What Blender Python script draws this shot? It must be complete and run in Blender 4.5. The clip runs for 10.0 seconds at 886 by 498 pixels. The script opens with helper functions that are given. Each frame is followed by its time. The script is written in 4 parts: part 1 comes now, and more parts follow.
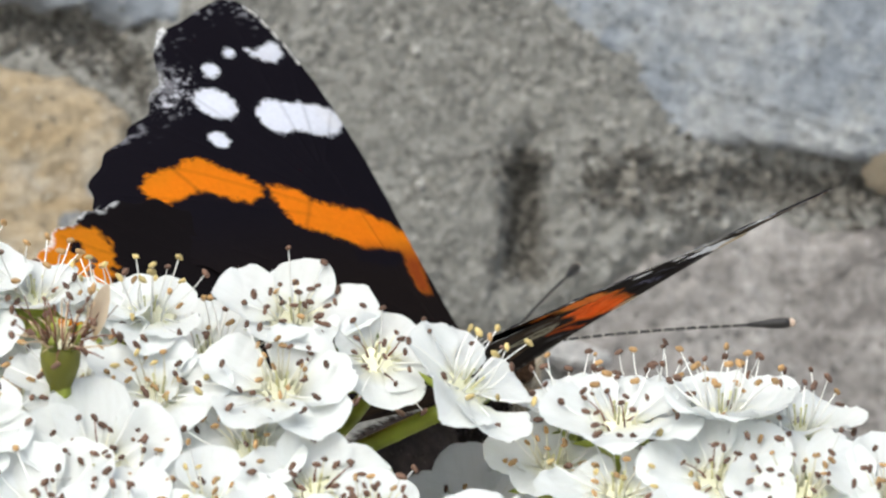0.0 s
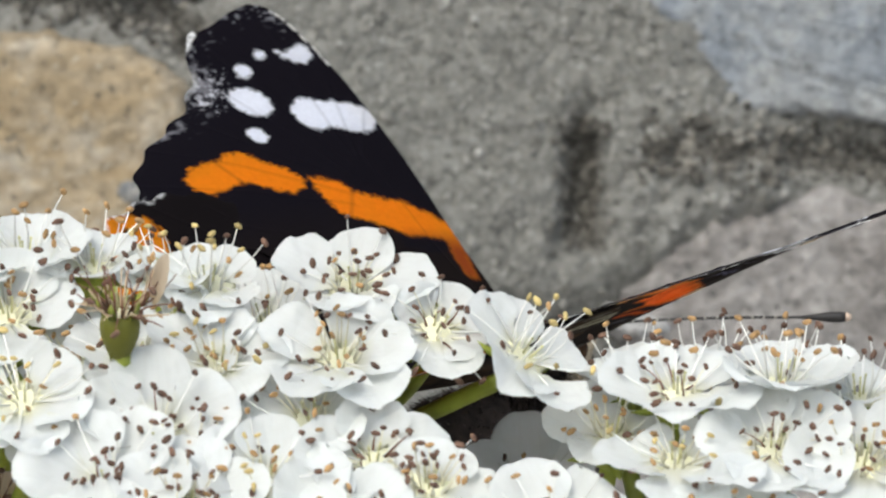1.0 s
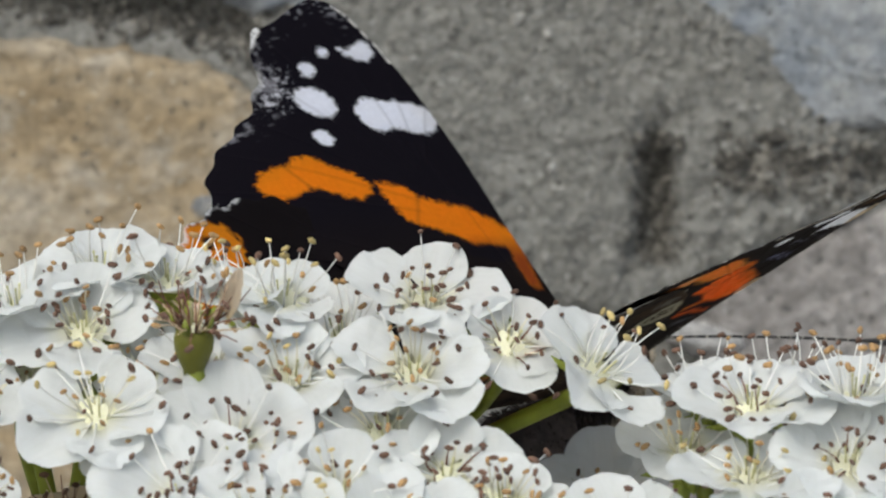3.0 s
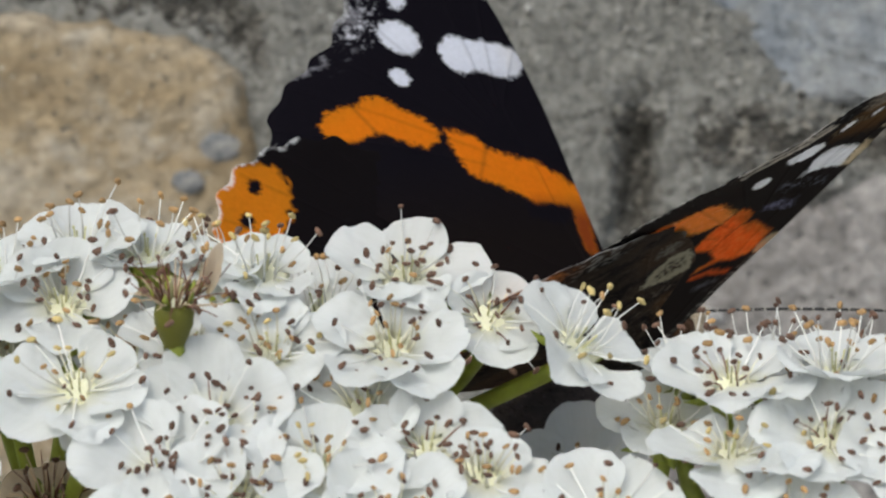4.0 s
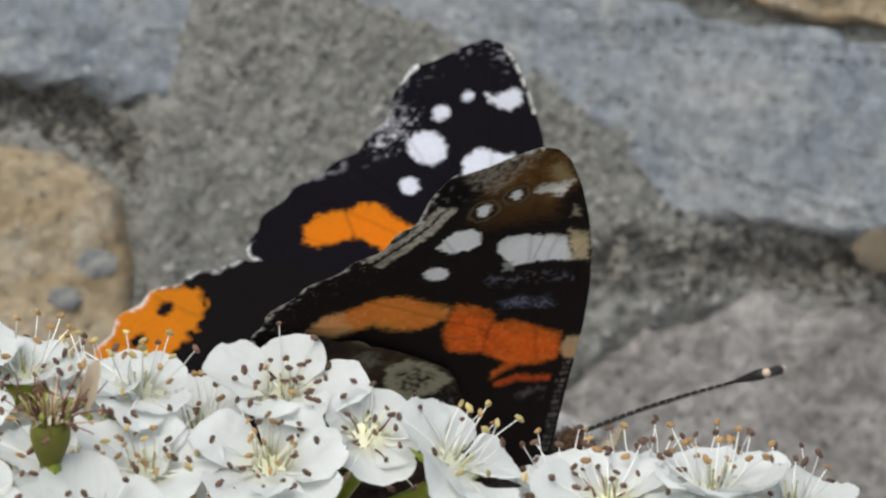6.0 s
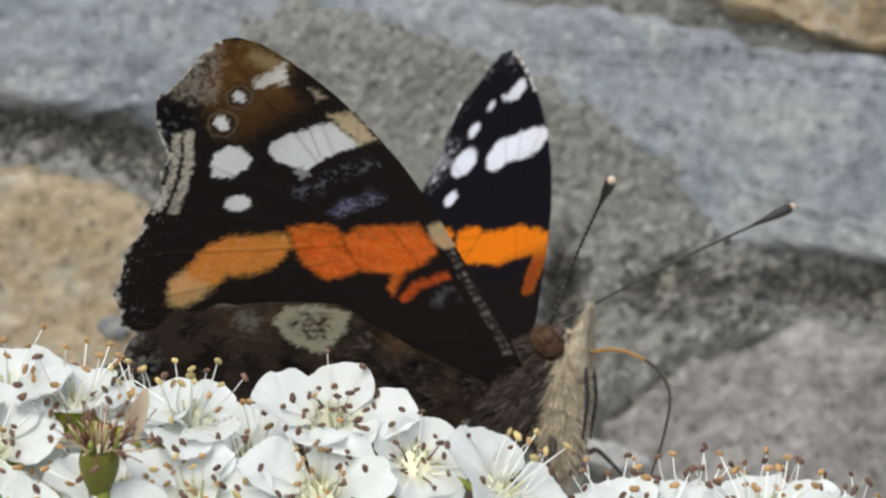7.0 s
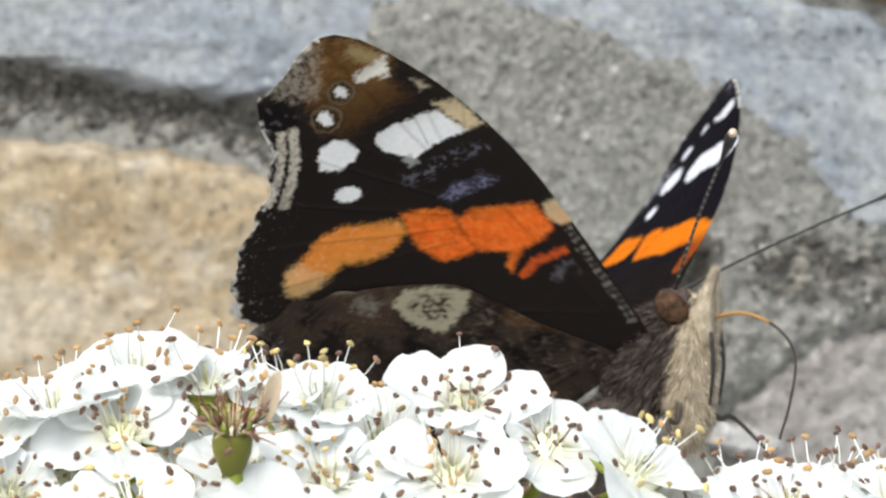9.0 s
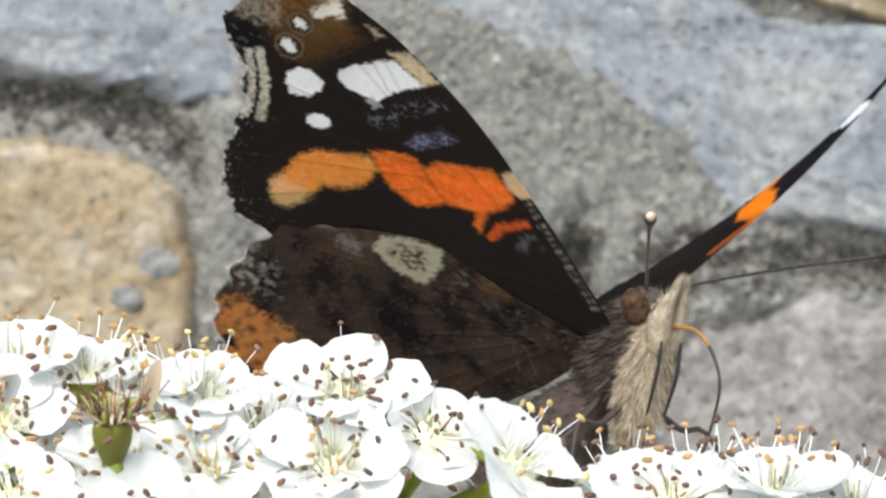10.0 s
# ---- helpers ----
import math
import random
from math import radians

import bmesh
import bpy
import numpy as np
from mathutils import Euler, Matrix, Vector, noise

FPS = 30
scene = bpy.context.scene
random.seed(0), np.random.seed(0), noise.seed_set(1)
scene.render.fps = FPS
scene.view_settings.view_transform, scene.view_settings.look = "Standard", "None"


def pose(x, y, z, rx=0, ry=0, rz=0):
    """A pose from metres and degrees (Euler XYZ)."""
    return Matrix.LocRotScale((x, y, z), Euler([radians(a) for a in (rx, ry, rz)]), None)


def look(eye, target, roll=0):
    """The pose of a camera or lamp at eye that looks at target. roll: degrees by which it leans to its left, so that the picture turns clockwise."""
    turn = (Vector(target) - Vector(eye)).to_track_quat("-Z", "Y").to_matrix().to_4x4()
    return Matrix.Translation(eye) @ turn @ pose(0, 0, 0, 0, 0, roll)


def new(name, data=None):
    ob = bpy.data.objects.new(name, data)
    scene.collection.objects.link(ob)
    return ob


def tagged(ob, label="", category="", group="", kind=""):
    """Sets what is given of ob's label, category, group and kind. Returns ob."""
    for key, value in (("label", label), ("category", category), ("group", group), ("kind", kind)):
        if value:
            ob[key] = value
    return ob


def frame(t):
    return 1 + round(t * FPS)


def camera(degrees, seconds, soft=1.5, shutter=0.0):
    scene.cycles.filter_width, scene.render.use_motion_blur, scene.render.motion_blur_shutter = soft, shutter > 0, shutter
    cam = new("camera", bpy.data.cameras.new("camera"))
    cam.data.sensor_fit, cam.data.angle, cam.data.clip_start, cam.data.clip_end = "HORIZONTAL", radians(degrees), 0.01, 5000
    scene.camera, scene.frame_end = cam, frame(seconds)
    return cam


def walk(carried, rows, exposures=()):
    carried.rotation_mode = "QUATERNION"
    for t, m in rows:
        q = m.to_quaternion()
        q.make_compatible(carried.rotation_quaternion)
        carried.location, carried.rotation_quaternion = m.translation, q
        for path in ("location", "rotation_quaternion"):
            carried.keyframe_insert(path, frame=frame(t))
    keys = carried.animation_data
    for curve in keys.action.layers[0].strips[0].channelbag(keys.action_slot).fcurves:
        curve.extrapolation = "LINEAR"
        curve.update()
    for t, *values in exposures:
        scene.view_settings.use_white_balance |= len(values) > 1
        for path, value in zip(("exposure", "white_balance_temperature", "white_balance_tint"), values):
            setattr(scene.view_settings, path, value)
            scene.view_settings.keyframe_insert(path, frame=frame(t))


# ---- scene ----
# ---- camera ----
cam = camera(16, 10.0, soft=2.3)
cam.data.dof.use_dof = True
cam.data.dof.focus_distance = 0.177
cam.data.dof.aperture_fstop = 118
PATH = [
    (0.0, pose(0, 0, 0.8, 90.770, 0, -2.812)),
    (0.5, pose(0, 0, 0.8, 90.575, 0, -2.351)),
    (1.0, pose(0, 0, 0.8, 90.205, 0, -1.746)),
    (1.5, pose(0, 0, 0.8, 89.979, 0, -1.314)),
    (2.0, pose(0, 0, 0.8, 90.103, 0, -0.503)),
    (2.5, pose(0, 0, 0.8, 90.000, 0, 0.000)),
    (3.0, pose(0, 0, 0.8, 90.472, 0, -0.411)),
    (3.2, pose(0, 0, 0.8, 90.339, 0, -1.006)),
    (4.3, pose(0, 0, 0.8, 90.010, 0, -0.719)),
    (4.5, pose(0, 0, 0.8, 90.031, 0, -1.171)),
    (5.0, pose(0, 0, 0.8, 90.442, 0, -2.248)),
    (5.5, pose(0, 0, 0.8, 91.294, 0, -3.068)),
    (5.7, pose(0, 0, 0.8, 91.828, 0, -3.027)),
    (6.8, pose(0, 0, 0.8, 92.422, 0, -2.914)),
    (7.0, pose(0, 0, 0.8, 92.658, 0, -2.105)),
    (7.5, pose(0, 0, 0.8, 93.406, 0, -0.298)),
    (8.0, pose(0, 0, 0.8, 92.515, 0, 0.226)),
    (8.5, pose(0, 0, 0.8, 92.299, 0, 0.339)),
    (9.0, pose(0, 0, 0.8, 92.340, 0, 0.288)),
    (9.5, pose(0, 0, 0.8, 92.074, 0, -0.308)),
    (9.7, pose(0, 0, 0.8, 91.828, 0, -0.781)),
    (10.0, pose(0, 0, 0.8, 92.135, 0, -1.869)),
]
walk(cam, PATH, exposures=[(0.0, 0.36, 6340, 3), (0.8, 0.25, 6340, 3), (2.0, -0.15, 6340, 3), (5.2, -0.17, 6340, 3), (6.8, 0.05, 6340, 3), (7.5, 0.25, 6340, 3), (8.5, 0.58, 6320, 3), (10.0, 0.66, 6320, 3)])

# ---- light: bright overcast day ----
world = bpy.data.worlds.new("overcast_sky")
scene.world = world
world.use_nodes = True
wn = world.node_tree.nodes
sky = wn.new("ShaderNodeTexSky")
sky.sky_type = "NISHITA"
sky.sun_disc = False
sky.sun_elevation = radians(48)
sky.sun_rotation = radians(205)
sky.air_density, sky.dust_density = 1.0, 4.0
wn["Background"].inputs["Strength"].default_value = 0.147
world.node_tree.links.new(sky.outputs[0], wn["Background"].inputs["Color"])
sun_data = bpy.data.lights.new("sun", "SUN")
sun_data.energy, sun_data.angle, sun_data.color = 1.5, radians(50), (1.0, 0.98, 0.95)
sun = new("sun", sun_data)
sun.matrix_world = look((-0.45, -0.75, 1.95), (0, 0.2, 0.8))
MM = 0.001


# ---- materials ----
def nodes_of(name):
    m = bpy.data.materials.new(name)
    m.use_nodes = True
    return m, m.node_tree.nodes, m.node_tree.links, m.node_tree.nodes["Principled BSDF"]


def noise_tex(nodes, links, scale, detail=4.0, rough=0.6, coords="Object"):
    tc = nodes.new("ShaderNodeTexCoord")
    n = nodes.new("ShaderNodeTexNoise")
    n.inputs["Scale"].default_value = scale
    n.inputs["Detail"].default_value = detail
    n.inputs["Roughness"].default_value = rough
    links.new(tc.outputs[coords], n.inputs["Vector"])
    return n


def ramp(nodes, links, source, stops):
    r = nodes.new("ShaderNodeValToRGB")
    els = r.color_ramp.elements
    while len(els) < len(stops):
        els.new(0.5)
    for e, (p, c) in zip(els, stops):
        e.position, e.color = p, (*c, 1)
    links.new(source, r.inputs["Fac"])
    return r


def mixed(nodes, links, kind, fac, a, b):
    m = nodes.new("ShaderNodeMix")
    m.data_type, m.blend_type = "RGBA", kind
    if isinstance(fac, float):
        m.inputs["Factor"].default_value = fac
    else:
        links.new(fac, m.inputs["Factor"])
    for value, slot in ((a, m.inputs[6]), (b, m.inputs[7])):
        if isinstance(value, tuple):
            slot.default_value = (*value, 1)
        else:
            links.new(value, slot)
    return m.outputs[2]


def bumped(nodes, links, bsdf, source, strength, distance):
    b = nodes.new("ShaderNodeBump")
    b.inputs["Strength"].default_value = strength
    b.inputs["Distance"].default_value = distance
    links.new(source, b.inputs["Height"])
    links.new(b.outputs[0], bsdf.inputs["Normal"])
    return b


def grainy(name, colours, coarse, fine, bump=0.0004, roughness=0.9, speck=None, middle=0.0, cloud=None, grain=0.85, strata=1.0):
    """Rough mineral surface: broad stains, clouds of a middle size, fine grain, pale and dark specks."""
    m, nodes, links, bsdf = nodes_of(name)
    big = noise_tex(nodes, links, coarse, 5, 0.65)
    lay_flat = nodes.new("ShaderNodeMapping")
    lay_flat.inputs["Scale"].default_value = (1 / strata, 1, strata)
    links.new(big.inputs["Vector"].links[0].from_socket, lay_flat.inputs["Vector"])
    links.new(lay_flat.outputs[0], big.inputs["Vector"])
    base = ramp(nodes, links, big.outputs[0], colours)
    col = base.outputs[0]
    if middle:
        mid = noise_tex(nodes, links, middle, 5, 0.7)
        patch = ramp(nodes, links, mid.outputs[0], [(0.5, (0, 0, 0)), (0.66, (0.8, 0.8, 0.8))])
        col = mixed(nodes, links, "MIX", patch.outputs[0], col, cloud)
    small = noise_tex(nodes, links, fine, 6, 0.75)
    tone = ramp(nodes, links, small.outputs[0], [(0.28, (0.3, 0.3, 0.3)), (0.5, (0.95, 0.95, 0.95)), (0.7, (1.6, 1.6, 1.6))])
    col = mixed(nodes, links, "MULTIPLY", grain, col, tone.outputs[0])
    if speck:
        sp = noise_tex(nodes, links, fine * 2.3, 2, 0.5)
        mask = ramp(nodes, links, sp.outputs[0], [(0.66, (0, 0, 0)), (0.72, (1, 1, 1))])
        col = mixed(nodes, links, "MIX", mask.outputs[0], col, speck)
        pit = noise_tex(nodes, links, fine * 2.0, 2, 0.5)
        hole = ramp(nodes, links, pit.outputs[0], [(0.28, (1, 1, 1)), (0.34, (0, 0, 0))])
        col = mixed(nodes, links, "MIX", hole.outputs[0], col, tuple(c * 0.22 for c in speck))
    links.new(col, bsdf.inputs["Base Color"])
    bsdf.inputs["Roughness"].default_value = roughness
    bumped(nodes, links, bsdf, small.outputs[0], 0.9, bump)
    return m


def simple(name, colour, roughness=0.6, spread=0.25, scale=900.0, sheen=0.0):
    """One colour with a little mottling and a change from piece to piece."""
    m, nodes, links, bsdf = nodes_of(name)
    n = noise_tex(nodes, links, scale, 4, 0.6)
    low = tuple(c * (1 - spread) for c in colour)
    high = tuple(min(1, c * (1 + spread)) for c in colour)
    col = ramp(nodes, links, n.outputs[0], [(0.3, low), (0.7, high)]).outputs[0]
    info = nodes.new("ShaderNodeObjectInfo")
    piece = ramp(nodes, links, info.outputs["Random"], [(0.0, (0.6, 0.6, 0.6)), (1.0, (1.35, 1.35, 1.35))])
    col = mixed(nodes, links, "MULTIPLY", 0.8, col, piece.outputs[0])
    links.new(col, bsdf.inputs["Base Color"])
    bsdf.inputs["Roughness"].default_value = roughness
    bumped(nodes, links, bsdf, n.outputs[0], 0.3, 0.0001)
    return m


def petal_material(name, colour):
    """Thin white petal: soft clouds, faint lengthwise veins, light that passes through."""
    m, nodes, links, bsdf = nodes_of(name)
    n = noise_tex(nodes, links, 3.5, 4, 0.6)
    dim = tuple(c * f for c, f in zip(colour, (0.97, 0.97, 0.96)))
    col = ramp(nodes, links, n.outputs[0], [(0.35, dim), (0.62, colour)]).outputs[0]
    tc, stretch = nodes.new("ShaderNodeTexCoord"), nodes.new("ShaderNodeMapping")
    stretch.inputs["Scale"].default_value = (2.2, 17.0, 2.2)
    veins = nodes.new("ShaderNodeTexNoise")
    veins.inputs["Scale"].default_value = 1.0
    veins.inputs["Detail"].default_value = 3.0
    links.new(tc.outputs["Object"], stretch.inputs["Vector"])
    links.new(stretch.outputs[0], veins.inputs["Vector"])
    line = ramp(nodes, links, veins.outputs[0], [(0.38, (0.965, 0.965, 0.96)), (0.55, (1.0, 1.0, 1.0))])
    col = mixed(nodes, links, "MULTIPLY", 0.8, col, line.outputs[0])
    split = nodes.new("ShaderNodeSeparateXYZ")
    links.new(tc.outputs["Object"], split.inputs[0])
    claw = ramp(nodes, links, split.outputs[0], [(0.08, (0.97, 0.95, 0.84)), (0.36, (1.0, 1.0, 1.0))])
    col = mixed(nodes, links, "MULTIPLY", 1.0, col, claw.outputs[0])
    links.new(col, bsdf.inputs["Base Color"])
    bsdf.inputs["Roughness"].default_value = 0.5
    bsdf.inputs["Specular IOR Level"].default_value = 0.3
    bumped(nodes, links, bsdf, veins.outputs[0], 0.22, 0.00012)
    tr = nodes.new("ShaderNodeBsdfTranslucent")
    links.new(col, tr.inputs["Color"])
    mix = nodes.new("ShaderNodeMixShader")
    mix.inputs[0].default_value = 0.55
    links.new(bsdf.outputs[0], mix.inputs[1])
    links.new(tr.outputs[0], mix.inputs[2])
    links.new(mix.outputs[0], nodes["Material Output"].inputs["Surface"])
    return m


def wing_material():
    """Scale colours stored on the wing's points, with dusty grain."""
    m, nodes, links, bsdf = nodes_of("wing_scales")
    at = nodes.new("ShaderNodeVertexColor")
    at.layer_name = "scales"
    n = noise_tex(nodes, links, 2600.0, 3, 0.7)
    tone = ramp(nodes, links, n.outputs[0], [(0.3, (0.85, 0.85, 0.85)), (0.7, (1.1, 1.1, 1.1))])
    col = mixed(nodes, links, "MULTIPLY", 0.45, at.outputs[0], tone.outputs[0])
    links.new(col, bsdf.inputs["Base Color"])
    bsdf.inputs["Roughness"].default_value = 0.7
    bsdf.inputs["Specular IOR Level"].default_value = 0.06
    bumped(nodes, links, bsdf, n.outputs[0], 0.3, 0.00005)
    tr = nodes.new("ShaderNodeBsdfTranslucent")
    links.new(col, tr.inputs["Color"])
    mix = nodes.new("ShaderNodeMixShader")
    mix.inputs[0].default_value = 0.4
    links.new(bsdf.outputs[0], mix.inputs[1])
    links.new(tr.outputs[0], mix.inputs[2])
    links.new(mix.outputs[0], nodes["Material Output"].inputs["Surface"])
    return m


MORTAR = grainy("mortar", [(0.3, (0.195, 0.19, 0.175)), (0.55, (0.255, 0.248, 0.23)), (0.75, (0.305, 0.298, 0.28))], 60, 700, 0.0006, 0.95, (0.37, 0.36, 0.34), 330, (0.28, 0.274, 0.258), 0.75)
BLUE_STONE = grainy("blue_grey_stone", [(0.32, (0.19, 0.212, 0.25)), (0.5, (0.25, 0.27, 0.3)), (0.66, (0.31, 0.314, 0.318))], 45, 800, 0.0003, 0.85, (0.42, 0.43, 0.44), 190, (0.36, 0.365, 0.36), 0.7)
TAN_STONE = grainy("tan_sandstone", [(0.3, (0.22, 0.145, 0.068)), (0.46, (0.34, 0.262, 0.165)), (0.62, (0.43, 0.375, 0.3))], 40, 500, 0.0005, 0.9, (0.46, 0.41, 0.33), 150, (0.45, 0.4, 0.33), 0.7, 1.7)
PINK_STONE = grainy("pinkish_grey_stone", [(0.3, (0.16, 0.143, 0.135)), (0.5, (0.26, 0.24, 0.23)), (0.7, (0.35, 0.33, 0.32))], 90, 600, 0.0006, 0.9, (0.42, 0.395, 0.385), 240, (0.36, 0.335, 0.325))
SLATE = grainy("slate_pebble", [(0.35, (0.14, 0.15, 0.165)), (0.5, (0.25, 0.25, 0.255)), (0.62, (0.4, 0.38, 0.35))], 0.9, 5, 0.0002, 0.8)
PALE_STONE = grainy("pale_stone", [(0.3, (0.34, 0.33, 0.325)), (0.7, (0.5, 0.49, 0.485))], 200, 900, 0.0002, 0.8)
def grit_material(name, stops):
    m, nodes, links, bsdf = nodes_of(name)
    geo = nodes.new("ShaderNodeNewGeometry")
    links.new(ramp(nodes, links, geo.outputs["Random Per Island"], stops).outputs[0], bsdf.inputs["Base Color"])
    bsdf.inputs["Roughness"].default_value = 0.85
    return m


GRIT = grit_material("sand_grit", [(0.0, (0.1, 0.095, 0.085)), (0.35, (0.215, 0.208, 0.192)), (0.85, (0.3, 0.29, 0.27)), (1.0, (0.43, 0.42, 0.395))])
# dark gravel of the joints; in the hollow its dark tone imitates deep shade
JOINT_SHADE_GRIT = grit_material("joint_gravel_hollow_shade", [(0.0, (0.055, 0.05, 0.043)), (0.6, (0.12, 0.112, 0.098)), (1.0, (0.27, 0.25, 0.22))])
# tone of the unseen ground, set pale as a reflector for the wing undersides
BOUNCE_GRAVEL = grainy("pale_bounce_gravel", [(0.3, (0.45, 0.44, 0.42)), (0.7, (0.62, 0.6, 0.57))], 9, 120, 0.004, 1.0)
PETAL = petal_material("petal_white", (0.94, 0.953, 0.957))
OLD_PETAL = petal_material("petal_faded", (0.86, 0.76, 0.63))
FILAMENT = simple("filament_white", (0.93, 0.93, 0.89), 0.6, 0.08)
INNER_FILAMENT = simple("filament_cream", (0.86, 0.83, 0.68), 0.6, 0.15)
DRY_FILAMENT = simple("filament_dry", (0.2, 0.085, 0.05), 0.7, 0.5)
BUFF_FILAMENT = simple("filament_buff", (0.72, 0.56, 0.38), 0.7, 0.3)
BROWN_ANTHER = simple("anther_brown", (0.145, 0.08, 0.054), 0.75, 0.5, 3)
TAN_ANTHER = simple("anther_tan", (0.42, 0.255, 0.11), 0.7, 0.35, 3)
YELLOW_ANTHER = simple("anther_yellow", (0.6, 0.47, 0.2), 0.7, 0.25, 2500)
GREEN = simple("stem_green", (0.28, 0.32, 0.04), 0.5, 0.3, 400)
STYLE = simple("style_yellow_green", (0.66, 0.64, 0.34), 0.55, 0.25)
DISC = simple("nectar_disc", (0.78, 0.76, 0.56), 0.4, 0.3, 1200)
OLD_GREEN = simple("old_calyx", (0.125, 0.125, 0.007), 0.55, 0.5, 700)
BARK = simple("bark", (0.12, 0.085, 0.055), 0.9, 0.5, 300)


def fur_material(name, stops):
    """Hairs that differ from one to the next."""
    m, nodes, links, bsdf = nodes_of(name)
    geo = nodes.new("ShaderNodeNewGeometry")
    tone = ramp(nodes, links, geo.outputs["Random Per Island"], stops).outputs[0]
    n = noise_tex(nodes, links, 1.1, 4, 0.6)
    shade = ramp(nodes, links, n.outputs[0], [(0.3, (0.6, 0.6, 0.6)), (0.7, (1.2, 1.2, 1.2))])
    links.new(mixed(nodes, links, "MULTIPLY", 0.8, tone, shade.outputs[0]), bsdf.inputs["Base Color"])
    bsdf.inputs["Roughness"].default_value = 0.9
    return m


FUR_DARK = fur_material("fur_dark_brown", [(0.0, (0.03, 0.022, 0.019)), (0.4, (0.075, 0.057, 0.05)), (0.85, (0.14, 0.112, 0.1)), (1.0, (0.22, 0.185, 0.165))])
FUR_PALE = fur_material("fur_pale_cream", [(0.0, (0.3, 0.24, 0.17)), (0.4, (0.5, 0.42, 0.31)), (1.0, (0.72, 0.64, 0.52))])
FUR_BUFF = fur_material("fur_buff", [(0.0, (0.24, 0.18, 0.12)), (0.4, (0.47, 0.39, 0.285)), (1.0, (0.7, 0.62, 0.5))])
EYE = simple("eye_brown", (0.06, 0.034, 0.02), 0.75, 0.8, 2.2)
CHITIN = simple("chitin_black", (0.02, 0.018, 0.018), 0.45, 0.4, 1500)
WHITE_RING = simple("white_ring", (0.26, 0.245, 0.22), 0.7, 0.1)
GREY_RING = simple("grey_ring", (0.07, 0.065, 0.06), 0.7, 0.1)
TIP_PALE = simple("antenna_tip_pale", (0.6, 0.46, 0.36), 0.6, 0.2)
AMBER = simple("proboscis_amber", (0.5, 0.26, 0.06), 0.4, 0.2)
LEG_BROWN = simple("leg_brown", (0.055, 0.04, 0.031), 0.6, 0.4)
for fur in (FUR_DARK, FUR_PALE, FUR_BUFF, EYE):
    fur.node_tree.nodes["Principled BSDF"].inputs["Specular IOR Level"].default_value = 0.08
WING = wing_material()


# ---- mesh helpers ----
def value_noise(x, y, seed):
    """Smooth noise from -1 to 1 on arrays."""
    table = np.random.RandomState(seed).uniform(-1, 1, (64, 64))
    xi, yi = np.floor(x).astype(int), np.floor(y).astype(int)
    fx, fy = x - xi, y - yi
    fx, fy = fx * fx * (3 - 2 * fx), fy * fy * (3 - 2 * fy)
    a, b = table[xi % 64, yi % 64], table[(xi + 1) % 64, yi % 64]
    c, d = table[xi % 64, (yi + 1) % 64], table[(xi + 1) % 64, (yi + 1) % 64]
    return (a * (1 - fx) + b * fx) * (1 - fy) + (c * (1 - fx) + d * fx) * fy


def layered(x, y, seed, octaves=4):
    return sum(value_noise(x * 2**k, y * 2**k, seed + k) / 2**k for k in range(octaves))


def mesh_of(name, verts, faces, material, smooth=True):
    me = bpy.data.meshes.new(name)
    me.from_pydata(np.asarray(verts).tolist(), [], faces if isinstance(faces, list) else faces.tolist())
    me.materials.append(material)
    if smooth:
        me.polygons.foreach_set("use_smooth", [True] * len(me.polygons))
    me.update()
    return me


def child(name, mesh, parent, m=None, label=""):
    ob = new(name, mesh)
    ob.parent = parent
    if m is not None:
        ob.matrix_basis = m
    return tagged(ob, label)


def grid_faces(rows, cols, wrap=False):
    i, j = np.meshgrid(np.arange(rows - 1), np.arange(cols if wrap else cols - 1), indexing="ij")
    a = i * cols + j
    b = i * cols + (j + 1) % cols
    return np.stack([a, b, b + cols, a + cols], -1).reshape(-1, 4)


def tube(points, radii, sides=6):
    """Verts and faces of a closed tube along points."""
    pts = [Vector(p) for p in points]
    verts, faces = [], []
    ref = Vector((0.31, 0.87, 0.38))
    for i, p in enumerate(pts):
        d = (pts[min(i + 1, len(pts) - 1)] - pts[max(i - 1, 0)]).normalized()
        a = d.cross(ref).normalized()
        b = d.cross(a)
        for k in range(sides):
            w = 2 * math.pi * k / sides
            verts.append(p + (a * math.cos(w) + b * math.sin(w)) * radii[i])
    for i in range(len(pts) - 1):
        for k in range(sides):
            k2 = (k + 1) % sides
            faces.append([i * sides + k, i * sides + k2, (i + 1) * sides + k2, (i + 1) * sides + k])
    faces.append(list(range(sides))[::-1])
    faces.append([(len(pts) - 1) * sides + k for k in range(sides)])
    return [tuple(v) for v in verts], faces


def spline(points, n):
    """Catmull-Rom curve through points, n samples."""
    p = [np.array(q, float) for q in points]
    p = [2 * p[0] - p[1]] + p + [2 * p[-1] - p[-2]]
    out = []
    segs = len(p) - 3
    for i in range(n):
        s = i / (n - 1) * segs
        k = min(int(s), segs - 1)
        t = s - k
        a, b, c, d = p[k:k + 4]
        out.append(0.5 * (2 * b + (c - a) * t + (2 * a - 5 * b + 4 * c - d) * t * t + (3 * b - a - 3 * c + d) * t**3))
    return np.array(out)


